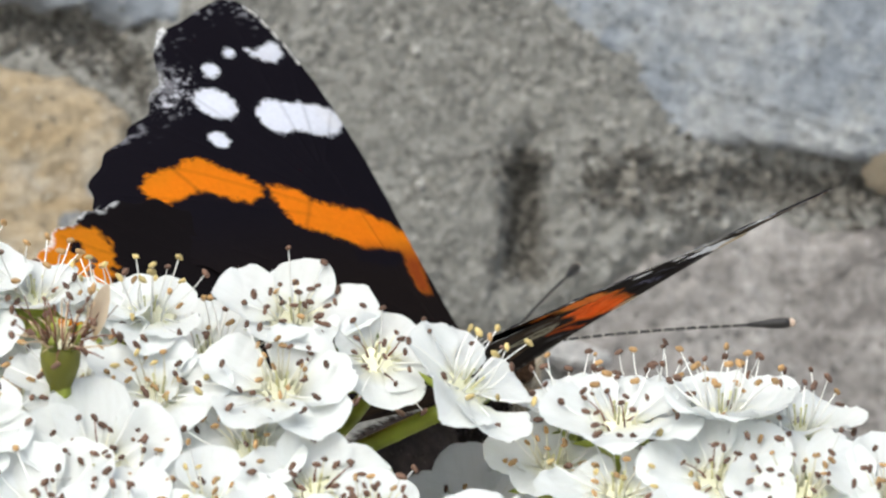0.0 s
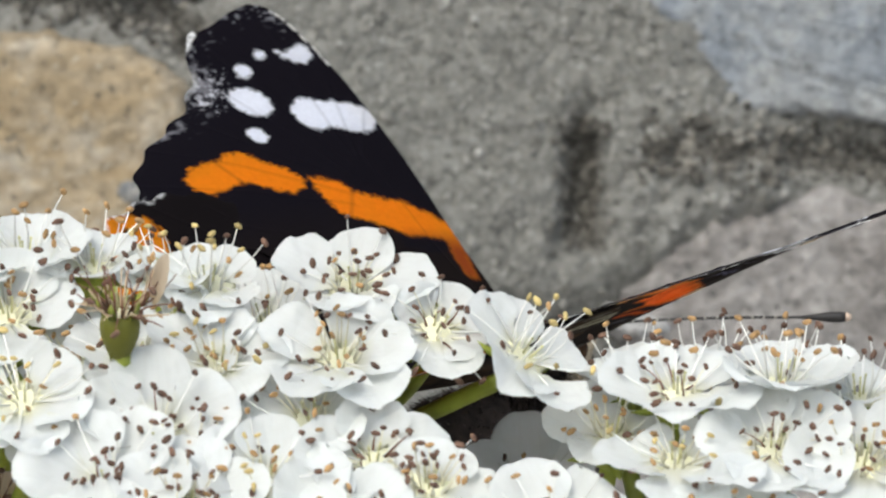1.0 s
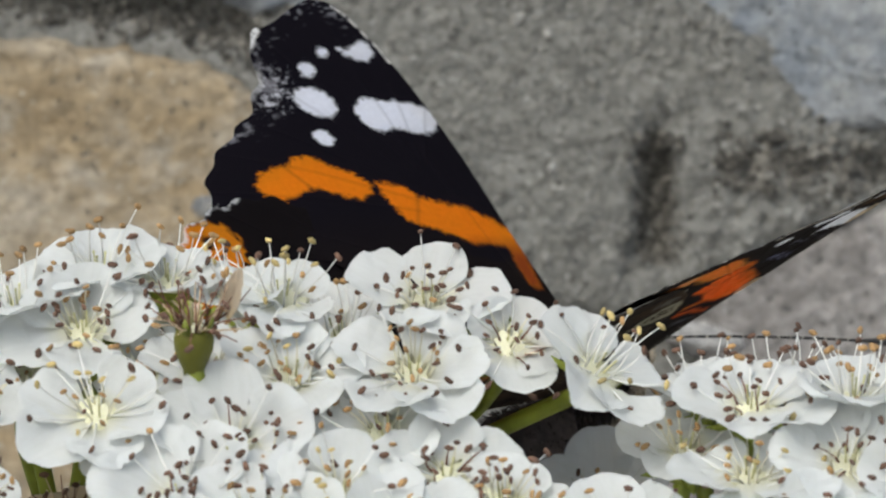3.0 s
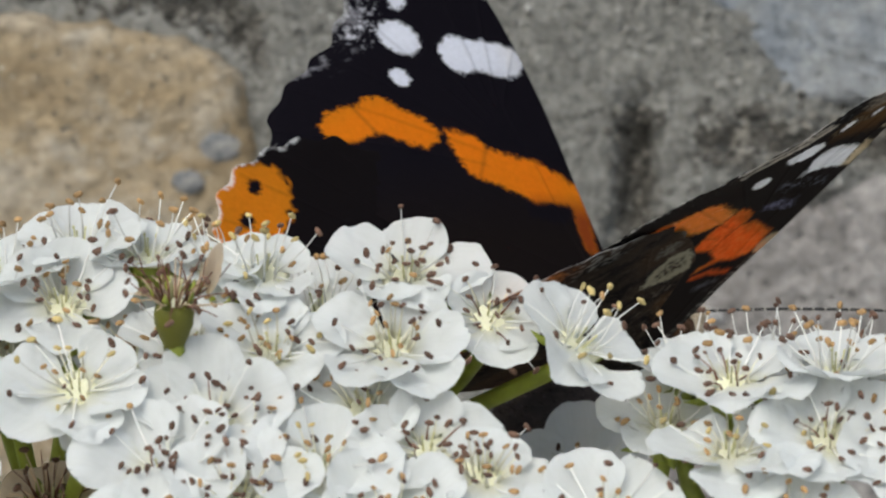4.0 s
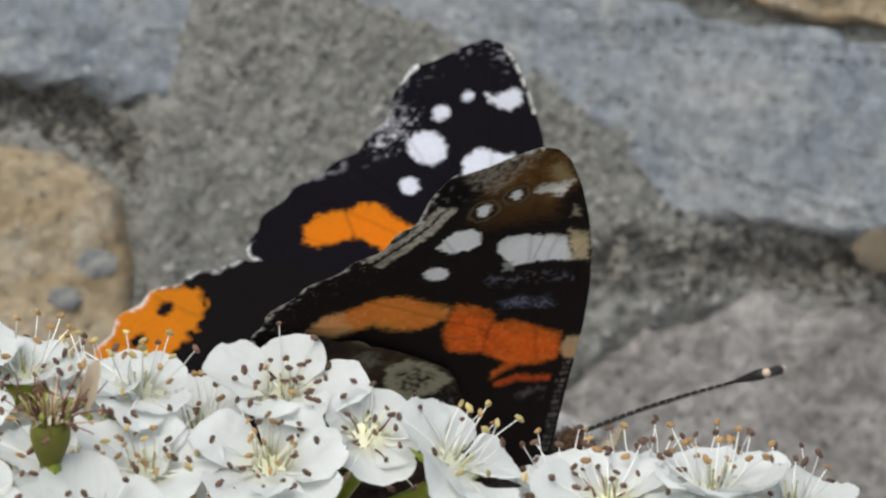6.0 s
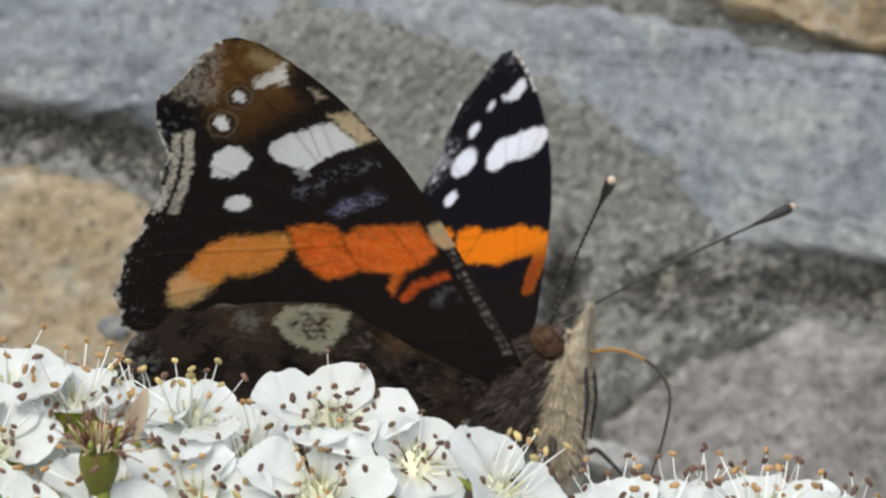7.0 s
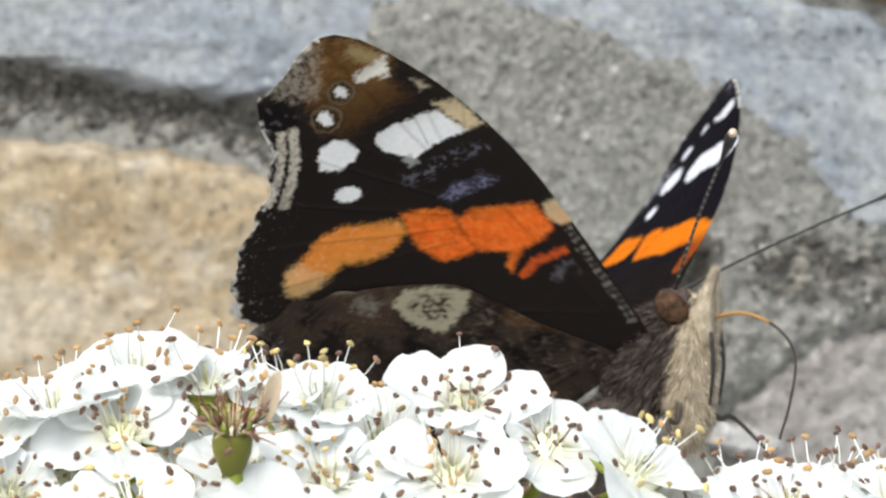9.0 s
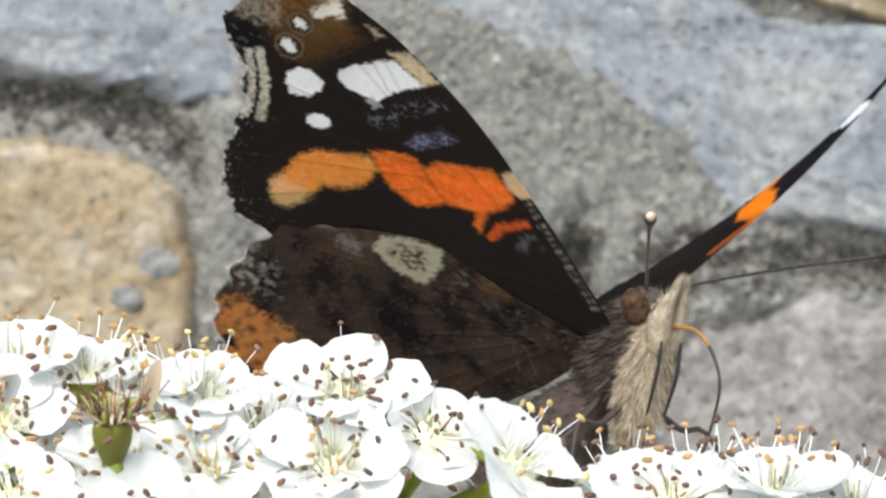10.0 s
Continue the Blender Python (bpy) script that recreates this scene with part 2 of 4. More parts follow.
def blob(rx, ry, rz, segs=16, rings=10, fuzz=0.0, seed=0):
    """Ellipsoid with an uneven surface."""
    rnd = random.Random(seed)
    verts = [(0, 0, rz)]
    for i in range(1, rings):
        a = math.pi * i / rings
        for k in range(segs):
            w = 2 * math.pi * k / segs
            f = 1 + fuzz * rnd.uniform(-1, 1)
            verts.append((rx * math.sin(a) * math.cos(w) * f, ry * math.sin(a) * math.sin(w) * f, rz * math.cos(a) * f))
    verts.append((0, 0, -rz))
    faces = [[0, 1 + k, 1 + (k + 1) % segs] for k in range(segs)]
    for i in range(rings - 2):
        for k in range(segs):
            a, b = 1 + i * segs + k, 1 + i * segs + (k + 1) % segs
            faces.append([a, a + segs, b + segs, b])
    last = len(verts) - 1
    faces += [[last, last - segs + (k + 1) % segs, last - segs + k] for k in range(segs)]
    return verts, faces


def inside_distance(u, v, corners):
    """Signed distance in mm to a closed outline: positive inside."""
    c = np.array(corners, float)
    best = np.full(u.shape, 1e9)
    odd = np.zeros(u.shape, bool)
    for (x0, y0), (x1, y1) in zip(c, np.roll(c, -1, 0)):
        dx, dy = x1 - x0, y1 - y0
        t = np.clip(((u - x0) * dx + (v - y0) * dy) / (dx * dx + dy * dy + 1e-12), 0, 1)
        best = np.minimum(best, np.hypot(u - x0 - t * dx, v - y0 - t * dy))
        hit = ((y0 > v) != (y1 > v)) & (u < dx * (v - y0) / (dy if dy else 1e-12) + x0)
        odd ^= hit
    return np.where(odd, best, -best)


# ---- wall: rubble stones in sandy mortar ----
WALL_Y = 280.0


def outline_points(corners, n):
    """Rounded closed outline through corners."""
    c = [np.array(p, float) for p in corners]
    k = len(c)
    out = []
    for i in range(n):
        s = i / n * k
        j, t = int(s), s - int(s)
        a, b, e, d = c[(j - 1) % k], c[j % k], c[(j + 1) % k], c[(j + 2) % k]
        cat = 0.5 * (2 * b + (e - a) * t + (2 * a - 5 * b + 4 * e - d) * t * t + (3 * b - a - 3 * e + d) * t**3)
        out.append(0.35 * cat + 0.65 * (b + (e - b) * t))
    return np.array(out)


def stone(name, corners, material, proud, label, seed, parent, centre=None, n=420, rings=110, round_mm=2.0, rough=0.6):
    """One rubble stone: an irregular face with worn, rounded edges that sinks into the mortar."""
    edge = outline_points(corners, n)
    mid = np.array(centre if centre else edge.mean(0), float)
    edge = edge + rough * np.stack([layered(edge[:, 0] * 0.3, edge[:, 1] * 0.3, seed, 4), layered(edge[:, 0] * 0.3, edge[:, 1] * 0.3, seed + 9, 4)], -1)
    r = np.linspace(1, 0, rings) ** 1.0
    flat = mid + r[:, None, None] * (edge - mid)[None]
    reach = np.linalg.norm(edge - mid, axis=1)[None] * (1 - r[:, None])
    q = np.clip(reach / round_mm, 0, 1)
    lift = proud * np.sqrt(np.clip(1 - (1 - q) ** 2, 0, 1)) - 4.0 * (1 - q) ** 3
    u, v = flat[..., 0], flat[..., 1]
    lift = lift + 0.45 * layered(u * 0.12, v * 0.12, seed + 20) + 0.14 * layered(u * 0.9, v * 0.9, seed + 30, 4) * np.clip(reach, 0, 1)
    verts = np.stack([u * MM, (WALL_Y - lift) * MM, v * MM], -1).reshape(-1, 3)
    return child(name, mesh_of(name, verts, grid_faces(rings, n, True), material), parent, None, label)


SMEAR = [(-9.0, 828.0), (-7.8, 833.6), (-1.8, 835.0), (7.3, 833.6), (13, 831.0), (18.8, 829.0), (25.2, 825.4), (29.9, 821.6), (31.6, 818.0), (34.1, 814.6), (37.7, 812.4), (40, 806), (20, 796), (-8, 796), (-13, 808), (-12, 822)]


def mortar_height(u, v):
    """Mortar relief in mm: sandy lumps, a smear over the blue stone, a hollow between the stones, sunk joints."""
    h = 0.4 * layered(u * 0.08, v * 0.08, 3, 2) + 0.12 * layered(u * 0.5, v * 0.5, 11, 2) + 0.15 * layered(u * 1.7, v * 1.7, 15, 3)
    ragged = layered(u * 0.5, v * 0.5, 33, 3)
    smear = np.clip((inside_distance(u, v, SMEAR) + 0.6 * ragged) / 5.5 + 0.5, 0, 1)
    h = h + 3.0 * smear * smear * (3 - 2 * smear) - 0.9
    crumbs = np.exp(-(np.abs(u - 31) / 9.0) ** 4 - (np.abs(v - 807.5) / 6.0) ** 4)
    h = h + 0.5 * crumbs * layered(u * 0.75, v * 0.75, 51, 3)
    h = h - 4.6 * np.exp(-(np.abs(u - 20.9 - 0.04 * (v - 807) + 0.5 * ragged) / 1.75) ** 3 - (np.abs(v - 806.6 + ragged) / 6.2) ** 4)
    h = h - 2.2 * np.exp(-((v - 809.3 + 0.05 * (u - 44) + 0.5 * ragged) / 1.7) ** 2) / (1 + np.exp(-(u - 37) / 3.0))
    bend = 824.6 - 0.13 * (u + 30) - 4.6 / (1 + np.exp(-(u + 14.6) / 1.3))
    h = h - 2.3 * np.exp(-((v - bend + 0.5 * ragged) / 2.1) ** 2) / (1 + np.exp((u + 12.5) / 1.0))
    return h


def joint_or_hollow_spot(g):
    """A place along one of the sunk joints or in the hollow, and a grain size."""
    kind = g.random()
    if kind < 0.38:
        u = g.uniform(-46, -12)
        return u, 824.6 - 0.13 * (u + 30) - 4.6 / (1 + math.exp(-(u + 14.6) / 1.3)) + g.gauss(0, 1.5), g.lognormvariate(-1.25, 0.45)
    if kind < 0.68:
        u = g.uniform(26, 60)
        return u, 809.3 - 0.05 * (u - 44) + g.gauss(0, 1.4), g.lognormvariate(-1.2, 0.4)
    # hollow: dark grains here stand in for the shade of the crack
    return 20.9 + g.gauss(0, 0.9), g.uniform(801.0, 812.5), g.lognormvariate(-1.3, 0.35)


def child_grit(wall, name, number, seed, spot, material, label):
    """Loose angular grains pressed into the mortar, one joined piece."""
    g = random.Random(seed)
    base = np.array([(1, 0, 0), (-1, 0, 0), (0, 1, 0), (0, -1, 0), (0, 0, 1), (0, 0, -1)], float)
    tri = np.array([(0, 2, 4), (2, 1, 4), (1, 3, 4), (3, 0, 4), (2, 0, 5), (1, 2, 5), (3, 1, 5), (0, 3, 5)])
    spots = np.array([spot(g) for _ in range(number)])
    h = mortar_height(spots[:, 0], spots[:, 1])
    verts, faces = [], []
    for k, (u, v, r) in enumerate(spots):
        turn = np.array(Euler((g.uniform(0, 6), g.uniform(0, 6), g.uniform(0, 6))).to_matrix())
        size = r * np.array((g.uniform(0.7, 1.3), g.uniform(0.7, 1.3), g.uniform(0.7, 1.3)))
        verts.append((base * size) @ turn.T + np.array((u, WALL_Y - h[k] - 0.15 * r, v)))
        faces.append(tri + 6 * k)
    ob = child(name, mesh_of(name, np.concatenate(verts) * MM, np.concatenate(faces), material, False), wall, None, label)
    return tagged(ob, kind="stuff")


def build_wall():
    wall = tagged(new("wall_back"), "old rubble stone wall with sandy grey mortar joints", "wall", kind="structure")
    us, vs = np.arange(-62, 72.01, 0.28), np.arange(768, 852.01, 0.28)
    v, u = np.meshgrid(vs, us, indexing="ij")
    verts = np.stack([u * MM, (WALL_Y - mortar_height(u, v)) * MM, v * MM], -1).reshape(-1, 3)
    child("mortar", mesh_of("mortar", verts, grid_faces(len(vs), len(us)), MORTAR), wall, None, "sandy grey lime mortar with coarse grit")
    core, faces = [], []
    for x0, x1, y0, z0, z1 in ((-1200, 1200, 297, 0, 1500), (-1200, -61, 282.5, 0, 1500), (71, 1200, 282.5, 0, 1500), (-61, 71, 282.5, 0, 769), (-61, 71, 282.5, 851, 1500)):
        k = len(core)
        y1 = 600 if y0 > 290 else 299
        core += [(x * MM, y * MM, z * MM) for x in (x0, x1) for y in (y0, y1) for z in (z0, z1)]
        faces += [[k + i for i in f] for f in ([0, 1, 3, 2], [4, 6, 7, 5], [0, 4, 5, 1], [2, 3, 7, 6], [1, 5, 7, 3], [0, 2, 6, 4])]
    child("core", mesh_of("core", core, faces, MORTAR, False), wall)
    stone("stone", [(-64, 823), (-38, 821.6), (-30, 821.0), (-24, 819.8), (-19, 819.0), (-16, 817.8), (-13.6, 815.5), (-12.0, 812), (-11.6, 808), (-12.8, 800), (-14, 787), (-19, 776), (-64, 776)], TAN_STONE, 2.2, "warm tan sandstone", 100, wall, None, 420, 110, 2.6)
    stone("stone", [(-64, 852), (-8, 852), (2, 841), (7.3, 838.9), (14.8, 837.3), (25, 834.7), (40.9, 831.5), (70, 826.5), (74, 809), (54, 811.0), (46, 811.7), (38, 812.6), (20, 816), (0, 819.5), (-17, 823.6), (-22.8, 824.6), (-30, 826.4), (-38, 828.0), (-64, 830)], BLUE_STONE, 0.7, "long blue-grey slate-like stone", 300, wall, (2, 830), 640, 120, 5.5, 0.9)
    stone("stone", [(2, 843.5), (7, 840.5), (12.3, 839.0), (19.9, 837.7), (27.4, 836.0), (40.9, 832.9), (50, 830.6), (74, 826.6), (78, 860), (2, 862)], TAN_STONE, 1.2, "buff sandstone", 400, wall, None, 420, 110, 3.0, 0.8)
    stone("stone", [(24.0, 797.8), (27.6, 801.6), (32.1, 804.6), (36.2, 805.8), (41.2, 807.2), (46.3, 806.9), (54, 805.8), (74, 805), (74, 775), (22, 775), (23.2, 788)], PINK_STONE, 1.5, "pinkish-grey weathered stone", 500, wall, None, 420, 110, 4.5, 0.9)
    stone("stone", [(21.6, 794.6), (23.5, 796.2), (26, 796.4), (28.9, 795), (29.2, 793.2), (26.5, 792.0), (23.5, 792.3)], PALE_STONE, 2.3, "pale chip of stone", 600, wall, None, 120, 40, 1.8)
    child_grit(wall, "grit", 22000, 21, lambda g: (g.uniform(-20, 46), g.uniform(784, 840), g.lognormvariate(-1.75, 0.4)), GRIT, "sand grains in the mortar")
    child_grit(wall, "gravel", 4200, 22, joint_or_hollow_spot, JOINT_SHADE_GRIT, "dark fine gravel in the joints, dark grains as shade in the hollow")
    for x, z, r, material, label in ((-16.1, 809.1, 2.0, SLATE, "blue-grey pebble"), (-18.7, 806.0, 1.5, SLATE, "blue-grey pebble"), (53.5, 810.4, 2.6, TAN_STONE, "brown pebble")):
        pebble = mesh_of("pebble", *blob(r * 0.95, 0.45, r * 0.72, 22, 14, 0.13, int(r * 10)), material)
        child("pebble", pebble, wall, Matrix.Translation((x * MM, (WALL_Y - 2.1) * MM, z * MM)) @ Matrix.Diagonal((MM, MM, MM, 1)), label)
    rnd = random.Random(5)
    z = 40.0
    while z < 1440:
        high = rnd.uniform(70, 110)
        x = -1180.0
        while x < 1150:
            wide = rnd.uniform(90, 190)
            if not (x + wide > -64 and x < 74 and z + high > 768 and z < 856):
                c = [(x + 6, z + 8), (x + wide / 2, z + 4), (x + wide - 7, z + 9), (x + wide - 4, z + high / 2), (x + wide - 8, z + high - 7), (x + wide / 2, z + high - 3), (x + 7, z + high - 8), (x + 3, z + high / 2)]
                stone("stone", c, rnd.choice((TAN_STONE, BLUE_STONE, PINK_STONE)), rnd.uniform(4, 9), "", rnd.randrange(9999), wall, None, 32, 8, 12.0)
            x += wide
        z += high


build_wall()
# ground sheet out of view; its paleness is added to throw light upward
ground_verts = [(-400, -400, 0), (400, -400, 0), (400, 400, 0), (-400, 400, 0)]
tagged(new("ground", mesh_of("ground", ground_verts, [[0, 1, 2, 3]], BOUNCE_GRAVEL, False)), "unseen gravel ground below the wall, made pale to bounce light up", "ground", kind="structure")


# ---- blossom ----
def petal_mesh(seed):
    """Cupped round petal with a narrow claw: length 1 along x, face up z."""
    rnd = random.Random(seed)
    rings, segs = 9, 36
    waves = [(k, rnd.uniform(-1, 1) * a, rnd.uniform(0, 6.28)) for k, a in ((2, 0.05), (3, 0.045), (5, 0.03), (8, 0.018), (11, 0.012))]
    cup, side, curl = rnd.uniform(0.1, 0.38), rnd.uniform(0.3, 0.8), rnd.uniform(-0.6, 0.15)
    fold = [(rnd.uniform(2, 6), rnd.uniform(2, 6), rnd.uniform(0, 6)) for _ in range(3)]
    verts = []
    for face in (1, -1):
        for i in range(rings + 1):
            r = i / rings
            for k in range(segs):
                w = 2 * math.pi * k / segs
                rim = 1 + sum(a * math.sin(n * w + p) for n, a, p in waves)
                x = 0.54 + 0.5 * r * rim * math.cos(w)
                narrow = 0.42 + 0.58 * min(1, max(0, x / 0.4)) ** 0.8
                y = 0.52 * r * rim * math.sin(w) * narrow
                z = cup * (x - 0.1) ** 2 + side * y * y + curl * max(0, x - 0.7) ** 2 * 2 + 0.016 * math.sin(9 * w + cup * 40) * r * r + 0.012 * math.sin(14 * w + side * 30) * r**3 + sum(0.02 * math.sin(p * x + q * y * 1.5 + o) for p, q, o in fold) * r
                verts.append((x, y, z + face * 0.011 * (1 - r**4)))
    n = (rings + 1) * segs
    faces = []
    for base, flip in ((0, False), (n, True)):
        for f in grid_faces(rings + 1, segs, True).tolist():
            f = [base + a for a in f]
            faces.append(f if flip else f[::-1])
    for k in range(segs):
        a, b = rings * segs + k, rings * segs + (k + 1) % segs
        faces.append([a, b, b + n, a + n])
    return verts, faces


PETALS = [petal_mesh(40 + k) for k in range(16)]
PETAL_MESHES = [mesh_of("petal", v, f, PETAL) for v, f in PETALS]
OLD_MESHES = [mesh_of("petal", v, f, OLD_PETAL) for v, f in PETALS[:3]]


def filament_mesh(bend, material):
    pts = [(bend * s * s, 0, s) for s in (0, 0.35, 0.7, 1.0)]
    return mesh_of("filament", *tube(pts, [0.021, 0.015, 0.0105, 0.0085], 5), material)


FILAMENTS = [filament_mesh(b, FILAMENT) for b in (-0.25, -0.1, 0.05, 0.2)]
CREAM_FILAMENTS = [filament_mesh(b, INNER_FILAMENT) for b in (-0.12, 0.0, 0.1)]
BUFF_FILAMENTS = [filament_mesh(b, BUFF_FILAMENT) for b in (-0.2, 0.0, 0.2)]
DRY_FILAMENTS = [filament_mesh(b, DRY_FILAMENT) for b in (-0.25, -0.1, 0.12, 0.28)]


def anther_mesh(material, seed):
    """Two-lobed pollen sac about a millimetre long."""
    v, f = blob(0.165, 0.13, 0.29, 9, 7, 0.16, seed)
    turn = Euler((seed * 1.1, seed * 0.7, 0)).to_matrix()
    v = [tuple(turn @ Vector((x, y * (1 + 0.5 * abs(x) / 0.19), z))) for x, y, z in v]
    return mesh_of("anther", v, f, material)


ANTHERS = {tone: [anther_mesh(m, k) for k in range(1, 7)] for tone, m in (("brown", BROWN_ANTHER), ("tan", TAN_ANTHER), ("yellow", YELLOW_ANTHER))}
CUP = mesh_of("calyx", *blob(1.15, 1.15, 1.0, 12, 8, 0.05, 3), GREEN)
DISC_MESH = mesh_of("nectar_disc", *blob(1.35, 1.35, 0.16, 16, 6, 0.1, 4), DISC)
STYLE_MESH = mesh_of("style", *tube([(0, 0, 0), (0.05, 0, 0.5), (0.12, 0, 1.0), (0.14, 0, 1.12), (0.14, 0, 1.2)], [0.075, 0.05, 0.045, 0.085, 0.04], 6), STYLE)
OLD_CUP = mesh_of("calyx", *tube([(0, 0, z) for z in (-2.2, -1.5, -0.9, -0.3, 0.3, 0.75, 0.95, 0.85)], [0.45, 0.55, 0.8, 1.0, 1.05, 0.95, 0.75, 0.4], 16), OLD_GREEN)
SEPAL_MESH = mesh_of("sepal", [(0, -0.5, 0), (0, 0.5, 0), (1.2, 0.35, -0.1), (2.0, 0, 0.1), (1.2, -0.35, -0.1), (0.8, 0, 0.18)], [[0, 4, 5], [4, 3, 5], [3, 2, 5], [2, 1, 5], [1, 0, 5], [0, 1, 2, 4], [4, 2, 3]], GREEN)
HUBS = [Vector((-0.02, 0.178, 0.783)), Vector((-0.003, 0.18, 0.786)), Vector((0.0197, 0.178, 0.781)), Vector((0.0028, 0.173, 0.7908))]
LABELS = {"brown": "white five-petalled hawthorn blossom with dark brown anthers", "tan": "white five-petalled hawthorn blossom with tan anthers",
          "yellow": "fresh white hawthorn blossom with yellow anthers", "russet": "white five-petalled hawthorn blossom with clumped red-brown stamens", "withered": "withered hawthorn blossom with dry brown stamens"}
count = [0]


def flower(x, y, z, el, az, size, spin, tone, petals, hub=None, erect=False):
    """One blossom, its heart at x, y, z in mm, facing up by el and sideways by az degrees; petals: how many, or a turn and a length in mm for each; erect: long stamens that stand over the petals."""
    count[0] += 1
    rnd = random.Random(700 + count[0])
    e, a = radians(el), radians(az)
    n = Vector((math.sin(a) * math.cos(e), -math.cos(a) * math.cos(e), math.sin(e)))
    e1 = (Vector((1, 0, 0)) - n * n.x).normalized()
    e2 = n.cross(e1)
    turn = Matrix((e1, e2, n)).transposed().to_4x4()
    m = Matrix.Translation((x * MM, y * MM, z * MM)) @ turn
    top = tagged(new("blossom"), LABELS[tone], "flower", "blossoms of the cluster")
    top.matrix_basis = m
    S = lambda s: Matrix.Diagonal((s, s, s, 1))
    if isinstance(petals, int):
        petals = [(spin + 360 / petals * k + rnd.uniform(-7, 7), size * rnd.uniform(0.86, 1.02)) for k in range(petals)]
    for k, (turned, reach) in enumerate(petals):
        w, reach = radians(turned), 0.95 * reach
        lean = -radians(rnd.uniform(3, 15))
        length = reach * MM
        pm = Matrix.Rotation(w, 4, "Z") @ Matrix.Translation((0.62 * MM, 0, (0.02 * k) * MM)) @ Matrix.Rotation(lean, 4, "Y") @ Matrix.Rotation(radians(rnd.uniform(-10, 10)), 4, "X") @ Matrix.Diagonal((length, (0.45 * length + 0.55 * size * MM) * rnd.uniform(0.95, 1.12), length, 1))
        old = tone == "withered"
        child("petal", rnd.choice(OLD_MESHES if old else PETAL_MESHES), top, pm, "faded brown-edged petal" if old else "")
    child("calyx", OLD_CUP if tone == "withered" else CUP, top, Matrix.Translation((0, 0, -0.95 * MM)) @ S(MM))
    child("nectar_disc", DISC_MESH, top, Matrix.Translation((0, 0, -0.05 * MM)) @ S((0.5 if tone == "withered" else 1) * MM))
    for k in range(5):
        child("sepal", SEPAL_MESH, top, Matrix.Rotation(radians(spin + 36 + 72 * k), 4, "Z") @ Matrix.Translation((0.7 * MM, 0, -0.7 * MM)) @ (S(MM) if tone != "withered" else Matrix.Translation((0.2 * MM, 0, 0.6 * MM)) @ Matrix.Rotation(radians(-70), 4, "Y") @ S(0.6 * MM)))
    for k in range(3):
        child("style", STYLE_MESH, top, Matrix.Rotation(radians(120 * k + spin), 4, "Z") @ Matrix.Translation((0.25 * MM, 0, 0.2 * MM)) @ S(0.95 * MM))
    dry = tone == "withered"
    stamens = 44 if dry else 18 if erect else 28 if tone == "brown" else 22
    for k in range(stamens):
        w = radians(360 / stamens * k + rnd.uniform(-9, 9))
        upright = k % 5 < 3 if tone == "brown" and not erect else k % 2 == 0
        lean = radians(rnd.uniform(4, 40) if upright else rnd.uniform(54, 80))
        length = (rnd.uniform(2.2, 3.7) if erect else rnd.uniform(1.2, 2.3)) * MM if upright else rnd.uniform(1.7, 3.5) * MM
        if tone == "russet" and upright:
            lean, length = radians(rnd.uniform(5, 50)), rnd.uniform(1.0, 1.8) * MM
        if dry:
            lean, length = radians(rnd.uniform(8, 74)), rnd.uniform(1.3, 2.7) * MM
        wide = 3.7 if upright else 3.4
        fm = Matrix.Rotation(w, 4, "Z") @ Matrix.Translation((rnd.uniform(0.45, 0.95) * MM, 0, 0.05 * MM)) @ Matrix.Rotation(lean, 4, "Y") @ Matrix.Diagonal((wide * MM, wide * MM, length, 1))
        clump = tone == "russet" and upright
        kind = (BUFF_FILAMENTS if k % 5 < 2 else DRY_FILAMENTS) if dry else DRY_FILAMENTS if clump and k % 4 else CREAM_FILAMENTS if upright and not erect else FILAMENTS
        fil = child("filament", rnd.choice(kind), top, fm)
        bend = fil.data.vertices[-1].co.x
        if dry and k % 3:
            continue
        pick = "brown"
        if not dry and not clump and ((upright and rnd.random() < (0.4 if tone in ("brown", "russet") else 0.8)) or rnd.random() < (0.08 if tone in ("brown", "russet") else 0.4)):
            pick = "tan" if tone != "yellow" or rnd.random() < 0.45 else "yellow"
        grown = rnd.uniform(0.8, 1.1) * (0.85 if upright and not erect else 1.0)
        am = Matrix.Translation((bend, 0, 1.0)) @ Matrix.Diagonal((1 / wide, 1 / wide, MM / length, 1)) @ Matrix.Rotation(rnd.uniform(0, 6.28), 4, "Z") @ S(grown)
        child("anther", rnd.choice(ANTHERS[pick]), fil, am)
    if dry and size > 3.5:
        tip = Matrix.Translation((1.6 * MM, 0.7 * MM, 0)) @ Matrix.Rotation(radians(-72), 4, "Y") @ Matrix.Rotation(radians(60), 4, "X")
        child("petal", OLD_MESHES[1], top, tip @ Matrix.Diagonal((3.3 * MM, 1.0 * MM, 2.0 * MM, 1)), "folded withered petal")
    inv = m.inverted()
    start, end = Vector((0, 0, -1.7 * MM)), inv @ (HUBS[hub] if hub is not None else min(HUBS, key=lambda h: abs(h.x - x * MM)))
    mid1 = start + Vector((0, 0, -4 * MM))
    mid2 = start.lerp(end, 0.6) + Vector((0, 0, -1.5 * MM))
    if hub == 3:
        mid1, mid2 = start.lerp(end, 0.3), start.lerp(end, 0.65)
    pts = spline([start, mid1, mid2, end], 9)
    child("pedicel", mesh_of("pedicel", *tube(pts, [0.5 * MM] * 9, 7), GREEN), top)
    return top


